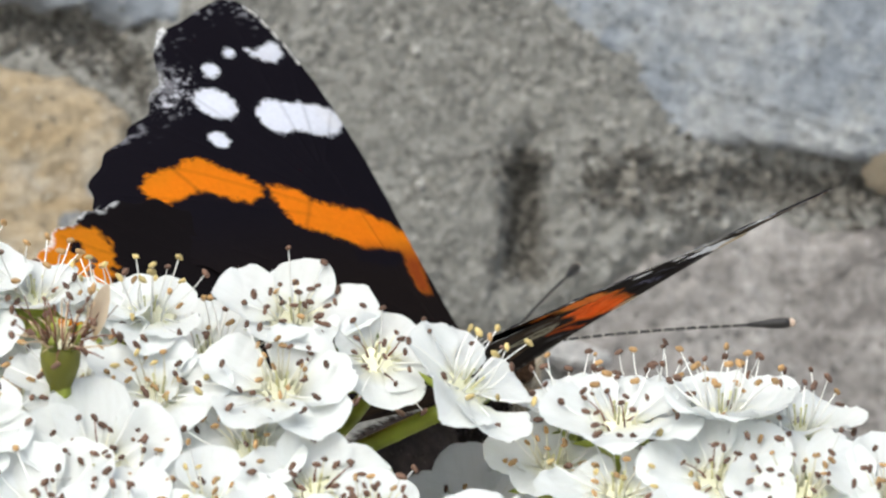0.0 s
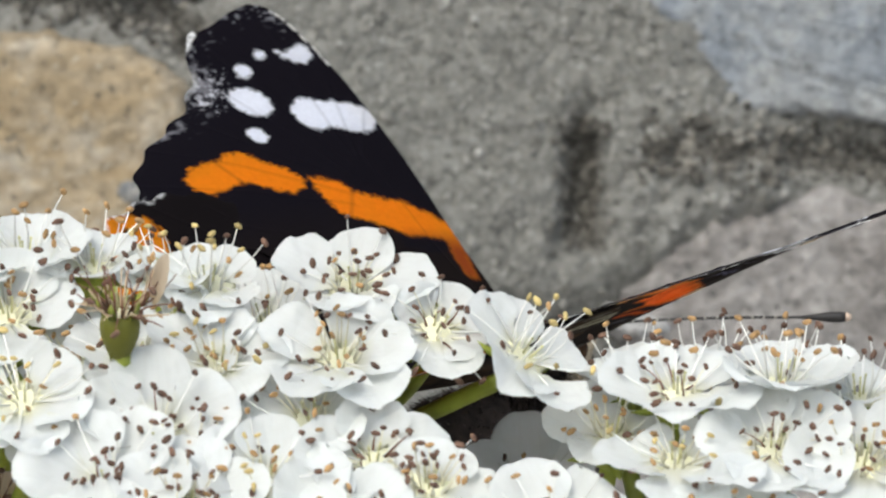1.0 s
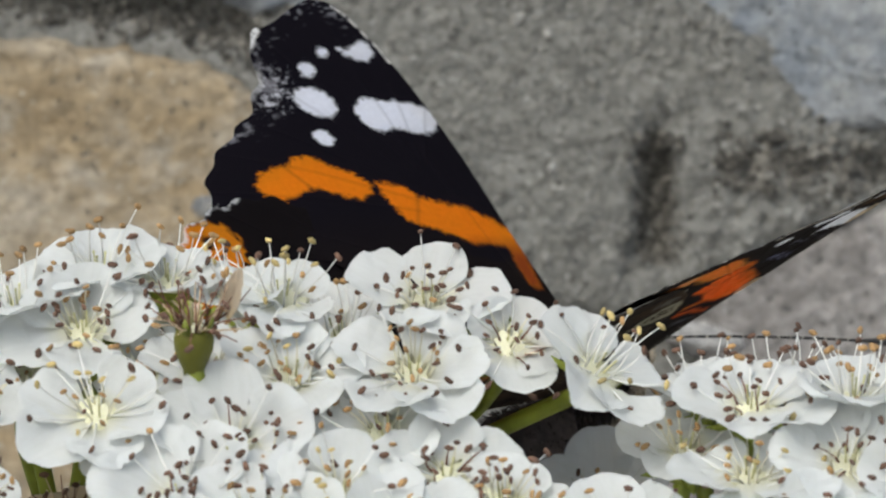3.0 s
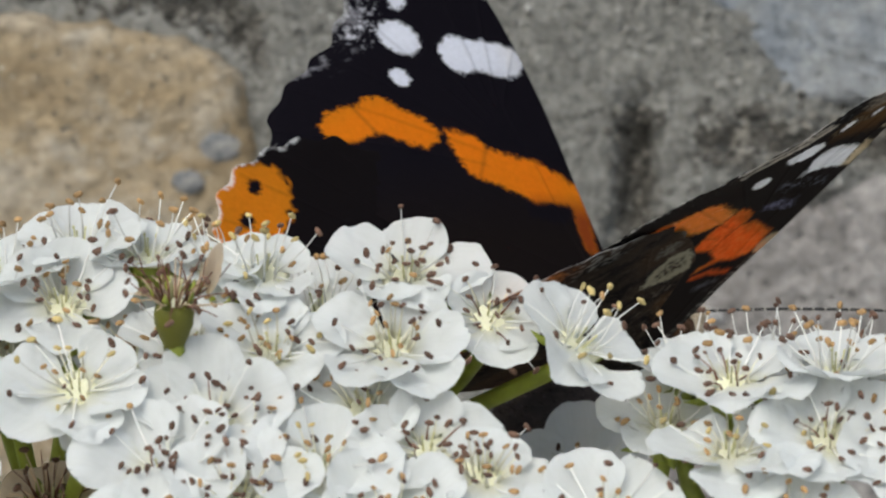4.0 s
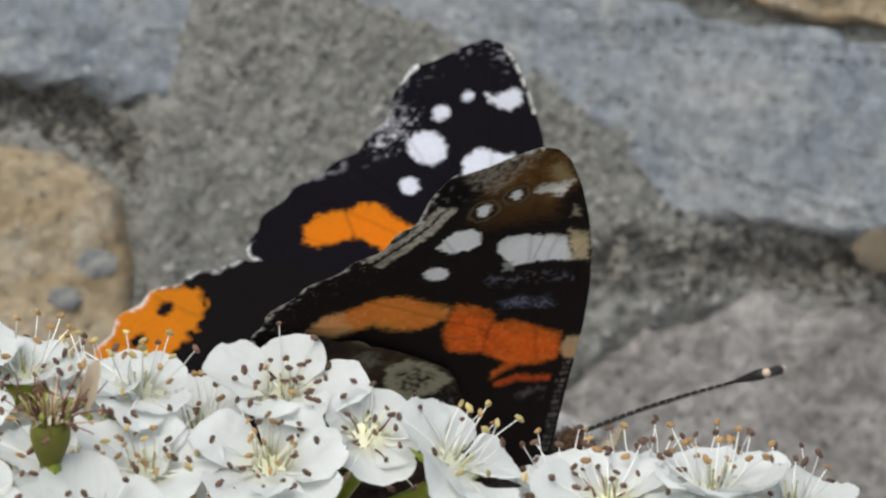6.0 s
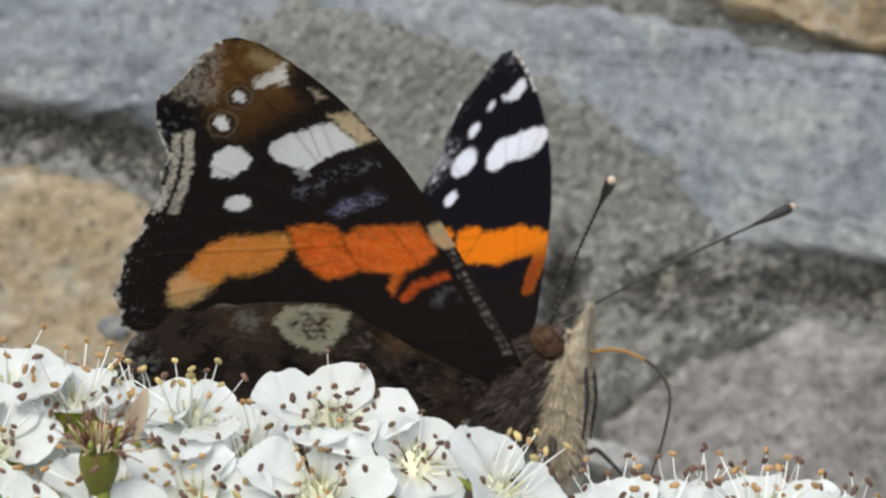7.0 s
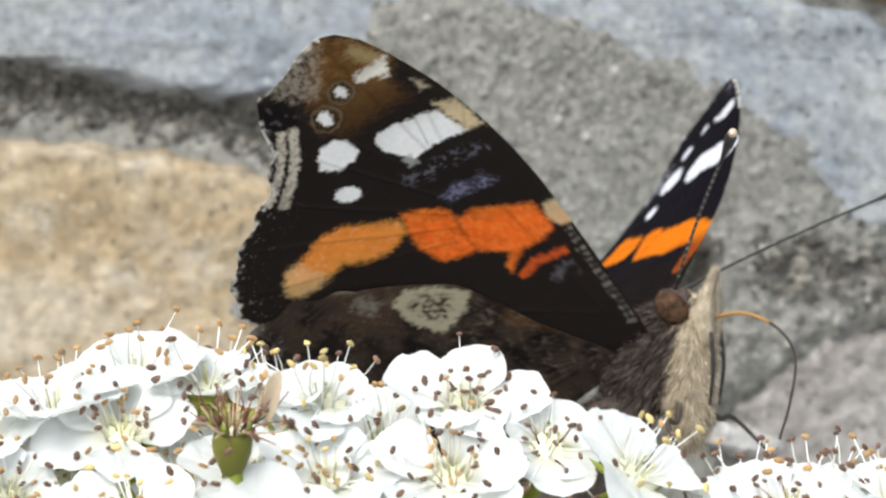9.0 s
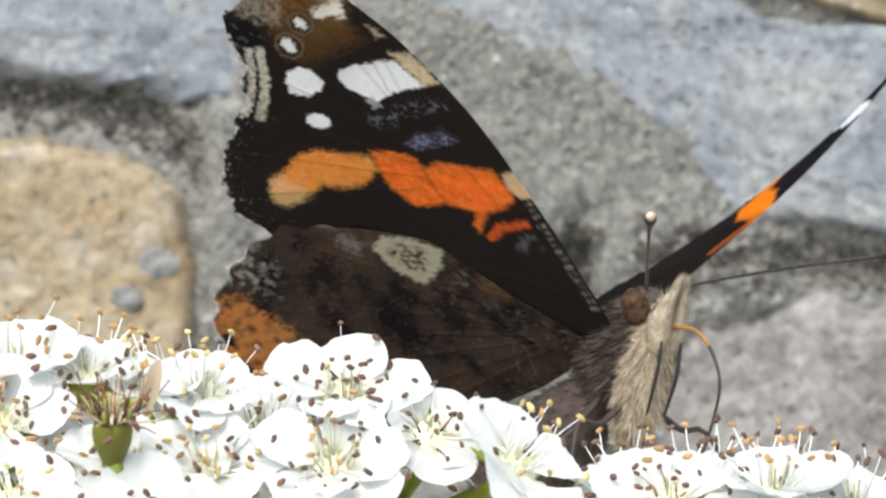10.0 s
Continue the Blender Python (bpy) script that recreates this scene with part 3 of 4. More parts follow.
flower(0.3, 169.6, 798.5, 46, 0, 4.0, 4, "brown", [(161, 4.1), (73, 3.0), (-3, 4.1), (-116, 2.8), (-64, 3.0)])
flower(-0.4, 166.2, 794.8, 44, 0, 4.15, 13, "brown", [(158, 4.0), (62, 3.3), (-10, 3.7), (-112, 4.8), (-66, 4.8)])
flower(9.4, 166.3, 794.9, 42, 46, 3.8, 66, "yellow", [(160, 3.7), (109, 3.2), (-113, 4.2), (20, 2.9), (-74, 4.8)], 3, True)
flower(4.8, 168.0, 796.3, 30, 12, 3.9, 262, "russet", [(-84, 3.4), (137, 2.2), (-126, 2.3), (-34, 2.2), (45, 2.2)], 1)
flower(17.3, 164.6, 793.0, 60, 0, 4.3, 18, "russet", [(-171, 3.9), (130, 3.4), (45, 3.2), (-44, 4.4), (-95, 3.6)])
flower(16.9, 161.2, 789.6, 55, 0, 4.3, 40, "yellow", [(-156, 4.1), (140, 2.2), (33, 2.2), (-48, 4.8), (-90, 4.8)])
flower(-18.0, 168.2, 797.0, 42, 0, 4.1, 42, "brown", [(14, 3.5), (74, 3.3), (-157, 4.4), (-89, 3.3), (144, 3.2)])
flower(-16.8, 164.1, 792.7, 42, 0, 3.9, 65, "yellow", [(166, 3.6), (-130, 4.5), (48, 3.1), (-79, 4.2), (-27, 3.5)])
flower(-9.7, 162.6, 790.9, 28, -4, 3.8, 12, "russet", [(97, 4.6), (150, 4.1), (24, 4.1), (-118, 3.8), (-50, 4.0)])
flower(-12.0, 160.4, 788.5, 44, 0, 4.2, 58, "russet", [(176, 4.4), (118, 4.0), (52, 4.0), (-20, 4.2), (-100, 4.4)])
flower(-4.1, 160.4, 788.8, 45, 0, 4.2, 30, "yellow", [(154, 3.6), (-14, 3.9), (88, 3.0), (-131, 3.6), (-52, 4.8)])
flower(1.4, 161.7, 789.6, 40, 5, 4.0, 55, "russet", [(176, 3.8), (18, 3.6), (97, 3.0), (-128, 3.5), (-50, 3.2)])
flower(4.2, 160.0, 788.5, 45, 0, 3.9, 20, "brown", [(-163, 2.8), (96, 2.2), (46, 2.2), (-30, 2.9), (-91, 3.7)])
flower(-11.7, 163.0, 797.3, 66, 5, 3.6, 0, "withered", 0)
flower(-7.4, 169.7, 798.7, 45, 5, 3.3, 40, "yellow", [(-153, 2.2), (123, 2.2), (40, 2.2), (-52, 2.6), (-99, 3.3)], None, True)
flower(-23.5, 165.1, 793.7, 32, 20, 4.0, 20, "brown", [(48, 2.2), (-35, 2.4), (123, 2.4), (-164, 4.0), (-104, 4.3)])
flower(-22.9, 159.8, 788.3, 38, 15, 4.0, 50, "brown", [(44, 2.2), (-30, 2.2), (114, 2.8), (-176, 3.6), (-106, 3.6)])
flower(-19.2, 172.0, 786.1, 48, 0, 3.4, 10, "withered", [(162, 2.2), (110, 2.2), (58, 2.2), (-19, 2.2), (-110, 2.9)])
flower(22.0, 161.4, 790.2, 46, 0, 3.9, 30, "russet", 5)
flower(22.8, 165.0, 793.5, 72, 8, 3.8, 10, "tan", [(-144, 3.5), (116, 3.0), (14, 3.8), (-52, 4.6), (-98, 3.6)], None, True)
flower(26.4, 161.0, 789.5, 50, 0, 4.1, 44, "brown", 5)
flower(31.0, 160.6, 789.1, 50, 0, 4.2, 20, "brown", 5)
flower(-17.4, 171.1, 800.0, 66, 0, 3.9, 20, "tan", [(159, 3.2), (95, 3.2), (34, 3.4), (-23, 3.2), (-127, 2.8)], None, True)
flower(-21.7, 169.7, 798.2, 66, -10, 3.9, 50, "tan", 5, None, True)
flower(-13.6, 170.9, 799.6, 66, 5, 3.8, 20, "tan", [(-164, 3.0), (117, 2.6), (75, 2.8), (1, 3.0), (-79, 2.6)], None, True)
flower(-6.8, 165.9, 794.5, 50, 0, 3.7, 10, "yellow", 5)
flower(-4.4, 172.0, 796.5, 60, -15, 3.7, 45, "tan", 5, None, True)
flower(10.8, 185.0, 786.4, 34, -8, 4.2, 20, "tan", 5)
flower(-14.4, 169.0, 794.4, 42, 0, 3.6, 80, "tan", 5)
flower(-8.1, 159.0, 787.5, 45, 0, 4.1, 10, "brown", 5)
flower(-0.4, 157.6, 786.2, 50, 0, 4.1, 40, "brown", 5)
flower(10.3, 157.6, 786.2, 50, 0, 4.1, 40, "tan", 5)
flower(-25.8, 168.2, 796.6, 64, 0, 3.9, 10, "tan", 5, None, True)
flower(-12.2, 156.6, 785.2, 50, 0, 4.1, 10, "brown", 5)
flower(19.6, 157.4, 785.9, 50, 0, 4.1, 10, "tan", 5)
flower(-4.9, 167.0, 792.2, 48, 0, 3.8, 55, "tan", 5)
flower(-8.6, 168.0, 795.2, 42, -10, 3.7, 30, "tan", 5)
flower(-21.1, 170.0, 794.8, 45, 10, 3.7, 30, "tan", 5)
flower(-10.0, 171.0, 798.8, 68, 0, 3.0, 15, "yellow", 5, None, True)

for fx, fy, fz, fel, faz, fs, tone in ((-15.0, 165.6, 791.0, 50, -12, 3.6, "tan"), (-7.0, 163.6, 790.6, 52, 14, 3.6, "brown"), (-1.9, 164.2, 791.6, 48, -10, 3.5, "tan"), (-11.2, 167.0, 794.6, 50, 8, 3.3, "tan"), (14.0, 166.5, 790.6, 52, 0, 3.6, "tan"), (20.4, 166.0, 791.6, 58, 0, 3.5, "brown")):
    flower(fx, fy, fz, fel, faz, fs, 25, tone, 5)
for fx, fy, fz in ((15.4, 168.6, 793.3), (19.7, 169.5, 793.7), (23.7, 169.0, 793.5), (27.4, 168.0, 792.6)):
    flower(fx, fy, fz, 76, 0, 3.3, 20 + 9 * fx, "brown", 5, 2, True)


def build_branch():
    branch = tagged(new("hawthorn_branch"), "woody hawthorn branch that carries the blossom cluster", "branch")
    fork = (0.002, 0.185, 0.74)
    pts = spline([(0.06, 0.2, 0.0), (0.05, 0.21, 0.3), (0.02, 0.2, 0.6), fork], 20)
    child("stem", mesh_of("stem", *tube(pts, [0.012 - 0.0005 * k for k in range(20)], 10), BARK), branch)
    for h in HUBS:
        twig = spline([fork, ((fork[0] + h.x * 2) / 3, 0.18, 0.45 * fork[2] + 0.55 * h.z), tuple(h)], 8)
        child("twig", mesh_of("twig", *tube(twig, [0.0016 - 0.0001 * k for k in range(8)], 8), GREEN), branch, None, "green twig")


build_branch()


# ---- butterfly ----
def oval(x, y, rx, ry, turn=0.0):
    a = radians(turn)
    return [(x + rx * math.cos(w) * math.cos(a) - ry * math.sin(w) * math.sin(a), y + rx * math.cos(w) * math.sin(a) + ry * math.sin(w) * math.cos(a)) for w in np.linspace(0, 2 * math.pi, 14)[:-1]]


FORE = [(-3.4, -0.6), (-3.5, 4.4), (-3.7, 8.9), (-3.9, 12.7), (-4.3, 15.9), (-5.0, 19.2), (-5.9, 22.2), (-7.0, 25.0), (-8.3, 27.5), (-9.4, 28.7), (-10.6, 29.1), (-12.1, 28.6), (-13.6, 27.8), (-15.5, 27.1),
        (-16.3, 26.1), (-16.4, 24.7), (-16.9, 23.4), (-18.0, 21.6), (-19.3, 20.3), (-21.1, 19.0), (-23.0, 17.4), (-24.3, 15.6), (-24.9, 13.9), (-24.4, 12.0), (-21.4, 8.4), (-15.5, 4.0), (-10.0, 0.4), (-6.0, -1.2)]
HIND = [(-6.0, 0.6), (-8.3, 5.5), (-10.2, 11.0), (-13.8, 14.2), (-18.5, 17.0), (-22.5, 17.2), (-25.3, 16.5), (-28.2, 15.4), (-30.2, 13.7), (-31.6, 11.6), (-32.1, 9.4), (-31.3, 6.3), (-28.5, 3.4), (-25.0, 1.0), (-20.0, -0.8), (-12.0, -1.2), (-7.0, -0.6)]
D_BAND_OUTER = [(-21.2, 14.9), (-20.6, 15.8), (-19.4, 16.2), (-18.5, 16.1), (-17.8, 16.7), (-16.5, 16.9), (-15.6, 16.2), (-14.5, 15.4), (-13.6, 14.8), (-13.1, 14.1), (-13.4, 13.3), (-14.5, 12.9), (-15.5, 13.1), (-16.6, 13.7), (-17.7, 14.2), (-18.7, 13.7), (-20.0, 13.4), (-21.0, 13.6)]
D_BAND_INNER = [(-12.6, 14.1), (-11.6, 14.0), (-10.5, 13.5), (-10.0, 12.7), (-8.2, 12.1), (-6.5, 11.8), (-5.6, 11.2), (-4.6, 10.6), (-3.6, 9.9), (-3.6, 8.4), (-3.9, 6.8), (-4.2, 5.0), (-5.0, 5.2), (-5.1, 7.0), (-4.6, 8.4), (-5.8, 8.7), (-7.7, 8.6), (-8.6, 9.1), (-10.1, 9.9), (-11.2, 10.3), (-12.1, 10.8), (-12.5, 12.1), (-12.7, 13.1)]
BAR = [(-11.1, 20.3), (-10.1, 21.1), (-8.7, 20.8), (-7.1, 20.5), (-5.9, 20.2), (-5.0, 19.7), (-5.0, 18.8), (-5.5, 18.1), (-6.5, 17.9), (-7.4, 18.1), (-8.1, 18.4), (-8.8, 18.5), (-9.7, 18.3), (-10.5, 18.6), (-10.9, 19.1)]


def fore_veins():
    b = (-5.0, 2.0)
    cell = (-7.5, 16.0)
    ends = [(-5.0, 21.0), (-7.0, 26.0), (-10.5, 29.0), (-15.4, 26.9), (-16.6, 24.0), (-19.3, 20.4), (-22.5, 18.0), (-25.0, 15.0)]
    return [(b, cell)] + [((cell[0] - 0.45 * k, cell[1] - 0.9 * max(0, k - 2)), e) for k, e in enumerate(ends)] + [(b, (-24.5, 12.8))]


def hind_veins():
    b = (-6.5, 1.0)
    return [(b, e) for e in ((-19.0, 15.8), (-23.5, 16.2), (-27.5, 15.3), (-30.5, 12.3), (-31.5, 8.6), (-29.0, 3.8), (-24.0, 0.9))]


def near_lines(u, v, lines):
    best = np.full(u.shape, 1e9)
    for (x0, y0), (x1, y1) in lines:
        dx, dy = x1 - x0, y1 - y0
        t = np.clip(((u - x0) * dx + (v - y0) * dy) / (dx * dx + dy * dy), 0, 1)
        best = np.minimum(best, np.hypot(u - x0 - t * dx, v - y0 - t * dy))
    return best


def lay(col, mask, rgb):
    return col * (1 - mask[..., None]) + np.array(rgb) * mask[..., None]


def soft_patch(u, v, corners, blur, ragged, seed):
    d = inside_distance(u, v, corners)
    d = d + ragged * (value_noise(u * 3.1 + v, v * 6.3, seed) * 0.6 + value_noise(u * 9.0, v * 11.0, seed + 1) * 0.5)
    return np.clip(d / blur + 0.5, 0, 1)


BLACK, WHITE_S, ORANGE = (0.008, 0.0065, 0.011), (0.8, 0.82, 0.92), (0.8, 0.235, 0.009)


def fringe(u, v, col, edge, seed, amount):
    """White ticks along the scalloped outer margin."""
    outer = ((u < -15.0) & (v > 12.2)) if amount > 0 else (u < -21.5) & (v > 6)
    ticks = np.clip(value_noise((u * 0.6 - v * 0.8) * 0.8, u * 0, seed) * 4 + 1.1, 0, 1) * np.clip(0.9 + value_noise(u * 6, v * 6, seed + 1), 0, 1)
    m = np.clip(((0.42 if amount > 0 else 0.24) + 0.2 * value_noise(u * 2, v * 2, seed + 2) - edge) / 0.2, 0, 1) * outer * ticks
    return lay(col, m * abs(amount), (0.92, 0.92, 0.93))


def fore_dorsal(u, v, edge):
    col = np.broadcast_to(np.array(BLACK), (*u.shape, 3)).copy()
    warm = np.clip((12 - v) / 6, 0, 1) * 0.8
    col = lay(col, warm, (0.013, 0.009, 0.008))
    band = np.maximum(soft_patch(u, v, D_BAND_OUTER, 0.3, 0.3, 61), soft_patch(u, v, D_BAND_INNER, 0.3, 0.3, 62))
    col = lay(col, band, ORANGE)
    col = lay(col, band * np.clip((9.6 - v) / 2.0, 0, 1) * (u > -8), (0.3, 0.06, 0.012))
    seams = [((-18.6, 16.2), (-17.6, 14.0)), ((-10.0, 12.9), (-11.6, 10.2))]
    col = lay(col, np.clip((0.13 - near_lines(u, v, seams)) / 0.2 + 0.5, 0, 1) * 0.25, BLACK)
    col = lay(col, soft_patch(u, v, [(-8.8, 8.6), (-7.0, 8.7), (-5.0, 8.6), (-4.9, 8.0), (-6.1, 7.2), (-8.8, 7.6)], 0.3, 0.2, 63), BLACK)
    for k, c in enumerate((BAR, oval(-13.6, 21.1, 1.55, 1.2, -38), oval(-14.45, 18.2, 0.72, 0.6, -40), oval(-13.0, 23.75, 0.62, 0.6), oval(-11.3, 24.95, 0.42, 0.36), [(-10.2, 25.2), (-9.4, 24.9), (-8.4, 25.4), (-7.6, 25.3), (-7.5, 24.5), (-8.3, 23.9), (-9.1, 24.1), (-9.8, 24.5)])):
        col = lay(col, soft_patch(u, v, c, 0.22, 0.2, 70 + k), WHITE_S)
    rub = np.clip(value_noise(u * 1.3, v * 2.6, 81) * 1.6 + 0.5 * value_noise(u * 5, v * 9, 82) - 0.3, 0, 1) * np.clip((1.9 - edge) / 1.5, 0, 1) * (u < -15.5) * (v > 18.5) * (v < 25)
    col = lay(col, rub * 0.5, (0.6, 0.59, 0.66))
    dust = soft_patch(u, v, [(-17.6, 21.2), (-16.0, 23.9), (-14.9, 23.6), (-15.2, 22.2), (-16.3, 21.0)], 0.8, 0.9, 84)
    col = lay(col, dust * np.clip(0.3 + value_noise(u * 3, v * 3, 85) + 0.7 * value_noise(u * 8, v * 8, 86), 0, 1) * 0.9, (0.72, 0.72, 0.8))
    costa = np.clip((0.3 - edge) / 0.15, 0, 1) * (u > -9.2) * (v > 23.6) * np.clip(0.8 + value_noise(u * 3, v * 3, 87), 0, 1)
    col = lay(col, costa, (0.8, 0.78, 0.76))
    rub = np.clip(value_noise(u * 2.5, v * 5, 83) * 2 - 0.7, 0, 1) * np.clip((1.6 - edge) / 1, 0, 1) * (v > 25)
    col = lay(col, rub * 0.5, (0.4, 0.4, 0.45))
    return fringe(u, v, col, edge, 90, 1)


def streak(u, v, lines, width, soft, seed, ragged=0.15):
    d = near_lines(u, v, lines) + ragged * value_noise(u * 5, v * 5, seed)
    return np.clip((width - d) / soft + 0.5, 0, 1)


def fore_ventral(u, v, edge):
    col = np.broadcast_to(np.array((0.026, 0.02, 0.0185)), (*u.shape, 3)).copy()
    fine = value_noise(u * 4.5, v * 4.5, 102)
    mott = np.clip(0.5 + 0.5 * value_noise(u * 1.6, v * 1.6, 103) + 0.25 * fine, 0, 1)
    brown = soft_patch(u, v, [(-10.6, 29.2), (-8.6, 27.6), (-7.4, 25.4), (-8.2, 24.5), (-7.9, 22.6), (-10.1, 22.4), (-12.2, 22.2), (-13.6, 23.2), (-13.0, 25.9), (-11.6, 27.8)], 1.0, 0.5, 101)
    col = lay(col, brown * 0.95 * np.clip(0.55 + 0.12 * (v - 22.5), 0, 1), (0.17, 0.082, 0.025))
    col = lay(col, brown * mott * 0.6 * np.clip((v - 23.2) / 3, 0, 1), (0.36, 0.205, 0.075))
    cream = soft_patch(u, v, [(-9.0, 27.6), (-7.8, 25.9), (-7.9, 25.4), (-8.8, 25.9), (-9.6, 27.0)], 0.5, 0.3, 139)
    col = lay(col, cream * 0.75, (0.52, 0.4, 0.2))
    grey = soft_patch(u, v, [(-12.6, 29.2), (-10.6, 29.7), (-10.5, 28.5), (-11.3, 27.0), (-12.3, 25.4), (-14.0, 25.9), (-14.9, 27.6)], 0.5, 0.4, 105)
    col = lay(col, grey * np.clip(0.55 + 0.6 * fine + 0.3 * value_noise(u * 9, v * 4, 104), 0.1, 0.95), (0.42, 0.36, 0.29))
    dark = soft_patch(u, v, [(-14.0, 26.2), (-16.4, 27.2), (-16.6, 24.6), (-14.4, 24.3)], 0.5, 0.35, 107)
    col = lay(col, dark, (0.016, 0.0135, 0.013))
    col = lay(col, dark * np.clip(value_noise(u * 3, v * 3, 108) * 2 - 0.7, 0, 1) * 0.6, (0.14, 0.14, 0.15))
    for k, (pts, w) in enumerate(((((-15.6, 24.3), (-16.4, 22.8), (-17.5, 21.5), (-18.9, 20.2)), 0.26), (((-14.9, 24.1), (-15.7, 22.4), (-16.8, 21.0), (-18.2, 19.6)), 0.3))):
        m = streak(u, v, list(zip(pts, pts[1:])), w, 0.2, 144 + k, 0.12)
        col = lay(col, m * np.clip(0.95 + 0.5 * fine, 0.4, 1), (0.78, 0.71, 0.6))
    a = soft_patch(u, v, [(-21.7, 13.6), (-20.9, 15.0), (-19.4, 15.3), (-17.6, 16.2), (-15.9, 16.1), (-14.3, 15.4), (-12.7, 14.8), (-12.9, 13.7), (-14.1, 13.0), (-16.2, 13.0), (-17.5, 13.6), (-19.9, 12.8), (-21.2, 12.8)], 0.5, 0.25, 111)
    b = soft_patch(u, v, [(-12.5, 15.1), (-11.1, 14.7), (-10.0, 14.0), (-9.6, 12.8), (-9.8, 10.2), (-10.9, 10.2), (-12.0, 10.4), (-12.6, 11.4), (-12.9, 12.6), (-12.7, 14.2)], 0.35, 0.18, 112)
    c = soft_patch(u, v, [(-9.9, 12.9), (-8.5, 13.1), (-6.9, 12.4), (-5.2, 11.7), (-4.8, 10.1), (-5.0, 9.3), (-6.3, 8.9), (-7.3, 8.9), (-8.1, 8.2), (-8.8, 7.6), (-8.9, 8.1), (-8.1, 9.1), (-9.0, 9.6), (-10.0, 10.2), (-10.2, 11.5)], 0.35, 0.16, 113)
    pale = np.clip((-18.9 - u + 0.5 * (14.6 - v)) / 0.9 + 0.4 * fine, 0, 1)[..., None]
    hue_a = np.array((0.95, 0.4, 0.08)) * (1 - pale) + np.array((0.92, 0.6, 0.27)) * pale
    hue_a = hue_a * (1 - 0.12 * mott[..., None]) + 0.1 * np.clip(fine * 2 - 0.8, 0, 1)[..., None]
    col = col * (1 - a[..., None]) + hue_a * a[..., None]
    red = np.array((0.98, 0.215, 0.03))[None, None] * (0.85 + 0.3 * mott[..., None]) + np.array((0.0, 0.05, 0.02)) * np.clip(fine * 2, 0, 1)[..., None]
    bc = np.maximum(b, c)
    col = col * (1 - bc[..., None]) + red * bc[..., None]
    crease = streak(u, v, [((-9.9, 13.2), (-9.9, 10.2))], 0.12, 0.3, 114) * bc
    col = lay(col, crease * 0.45, (0.2, 0.03, 0.01))
    col = lay(col, streak(u, v, [((-8.2, 7.1), (-7.2, 7.6)), ((-7.2, 7.6), (-5.2, 7.55))], 0.3, 0.25, 116), (0.78, 0.13, 0.03))
    col = lay(col, soft_patch(u, v, [(-4.7, 11.3), (-3.7, 11.3), (-3.5, 9.2), (-4.5, 9.4), (-4.9, 10.4)], 0.25, 0.15, 115), (0.78, 0.6, 0.36))
    for k, shape in enumerate(([(-10.9, 21.1), (-9.7, 21.2), (-8.6, 21.0), (-7.7, 21.0), (-7.0, 20.7), (-6.5, 19.6), (-6.0, 18.5), (-7.5, 18.6), (-8.5, 18.6), (-9.7, 18.3), (-10.3, 18.9), (-11.1, 19.9), (-11.2, 20.6)],
                               [(-14.8, 21.5), (-14.1, 22.1), (-13.2, 22.2), (-12.5, 21.8), (-12.3, 20.7), (-12.9, 20.2), (-14.1, 20.0), (-15.0, 20.6)], oval(-14.5, 18.2, 0.85, 0.6, -20))):
        col = lay(col, soft_patch(u, v, shape, 0.18, 0.14, 120 + k), (0.98, 0.98, 0.97))
    col = lay(col, streak(u, v, [((-8.3, 21.2), (-8.6, 18.5))], 0.05, 0.12, 123, 0.03) * 0.45, (0.2, 0.2, 0.2))
    col = lay(col, soft_patch(u, v, [(-10.4, 18.7), (-9.8, 18.7), (-9.7, 18.0), (-10.3, 18.0)], 0.3, 0.25, 124) * 0.7, (0.6, 0.6, 0.6))
    col = lay(col, soft_patch(u, v, [(-6.9, 21.3), (-5.6, 20.8), (-5.0, 18.4), (-6.1, 18.6), (-6.5, 19.8)], 0.4, 0.25, 125), (0.76, 0.62, 0.4))
    col = lay(col, soft_patch(u, v, [(-7.1, 23.5), (-6.5, 22.5), (-7.0, 22.5)], 0.35, 0.2, 126), (0.6, 0.5, 0.35))
    for k, (x, y, r) in enumerate(((-12.8, 23.8, 0.5), (-11.1, 25.0, 0.4))):
        ring = np.hypot(u - x, v - y) + 0.12 * fine
        col = lay(col, np.clip((r + 0.75 - ring) / 0.3, 0, 1) * 0.7, (0.035, 0.025, 0.018))
        col = lay(col, np.clip(1 - np.abs(ring - r - 0.4) / 0.17, 0, 1) * 0.55, (0.33, 0.24, 0.14))
        col = lay(col, soft_patch(u, v, oval(x, y, r * 0.9, r * 1.1), 0.2, 0.2, 135 + k), (0.95, 0.94, 0.92))
    col = lay(col, soft_patch(u, v, [(-10.0, 25.5), (-8.5, 25.7), (-7.7, 25.8), (-8.1, 24.4), (-9.2, 24.9), (-9.9, 25.0)], 0.3, 0.25, 138), (0.93, 0.89, 0.8))
    speck = np.clip(value_noise(u * 5, v * 6, 143) * 2.2 + value_noise(u * 1.7, v * 2.2, 142) + 0.2, 0, 1)
    upper = soft_patch(u, v, [(-11.2, 17.6), (-9.8, 17.2), (-9.0, 17.6), (-7.6, 17.5), (-6.0, 17.3), (-5.6, 16.6), (-6.6, 16.5), (-8.3, 17.0), (-9.7, 16.6), (-10.8, 16.8)], 0.5, 0.35, 141)
    lower = soft_patch(u, v, [(-9.9, 14.9), (-8.5, 15.4), (-7.7, 15.2), (-6.8, 15.3), (-6.3, 14.4), (-7.5, 14.3), (-8.6, 14.2), (-9.5, 14.3)], 0.4, 0.3, 140)
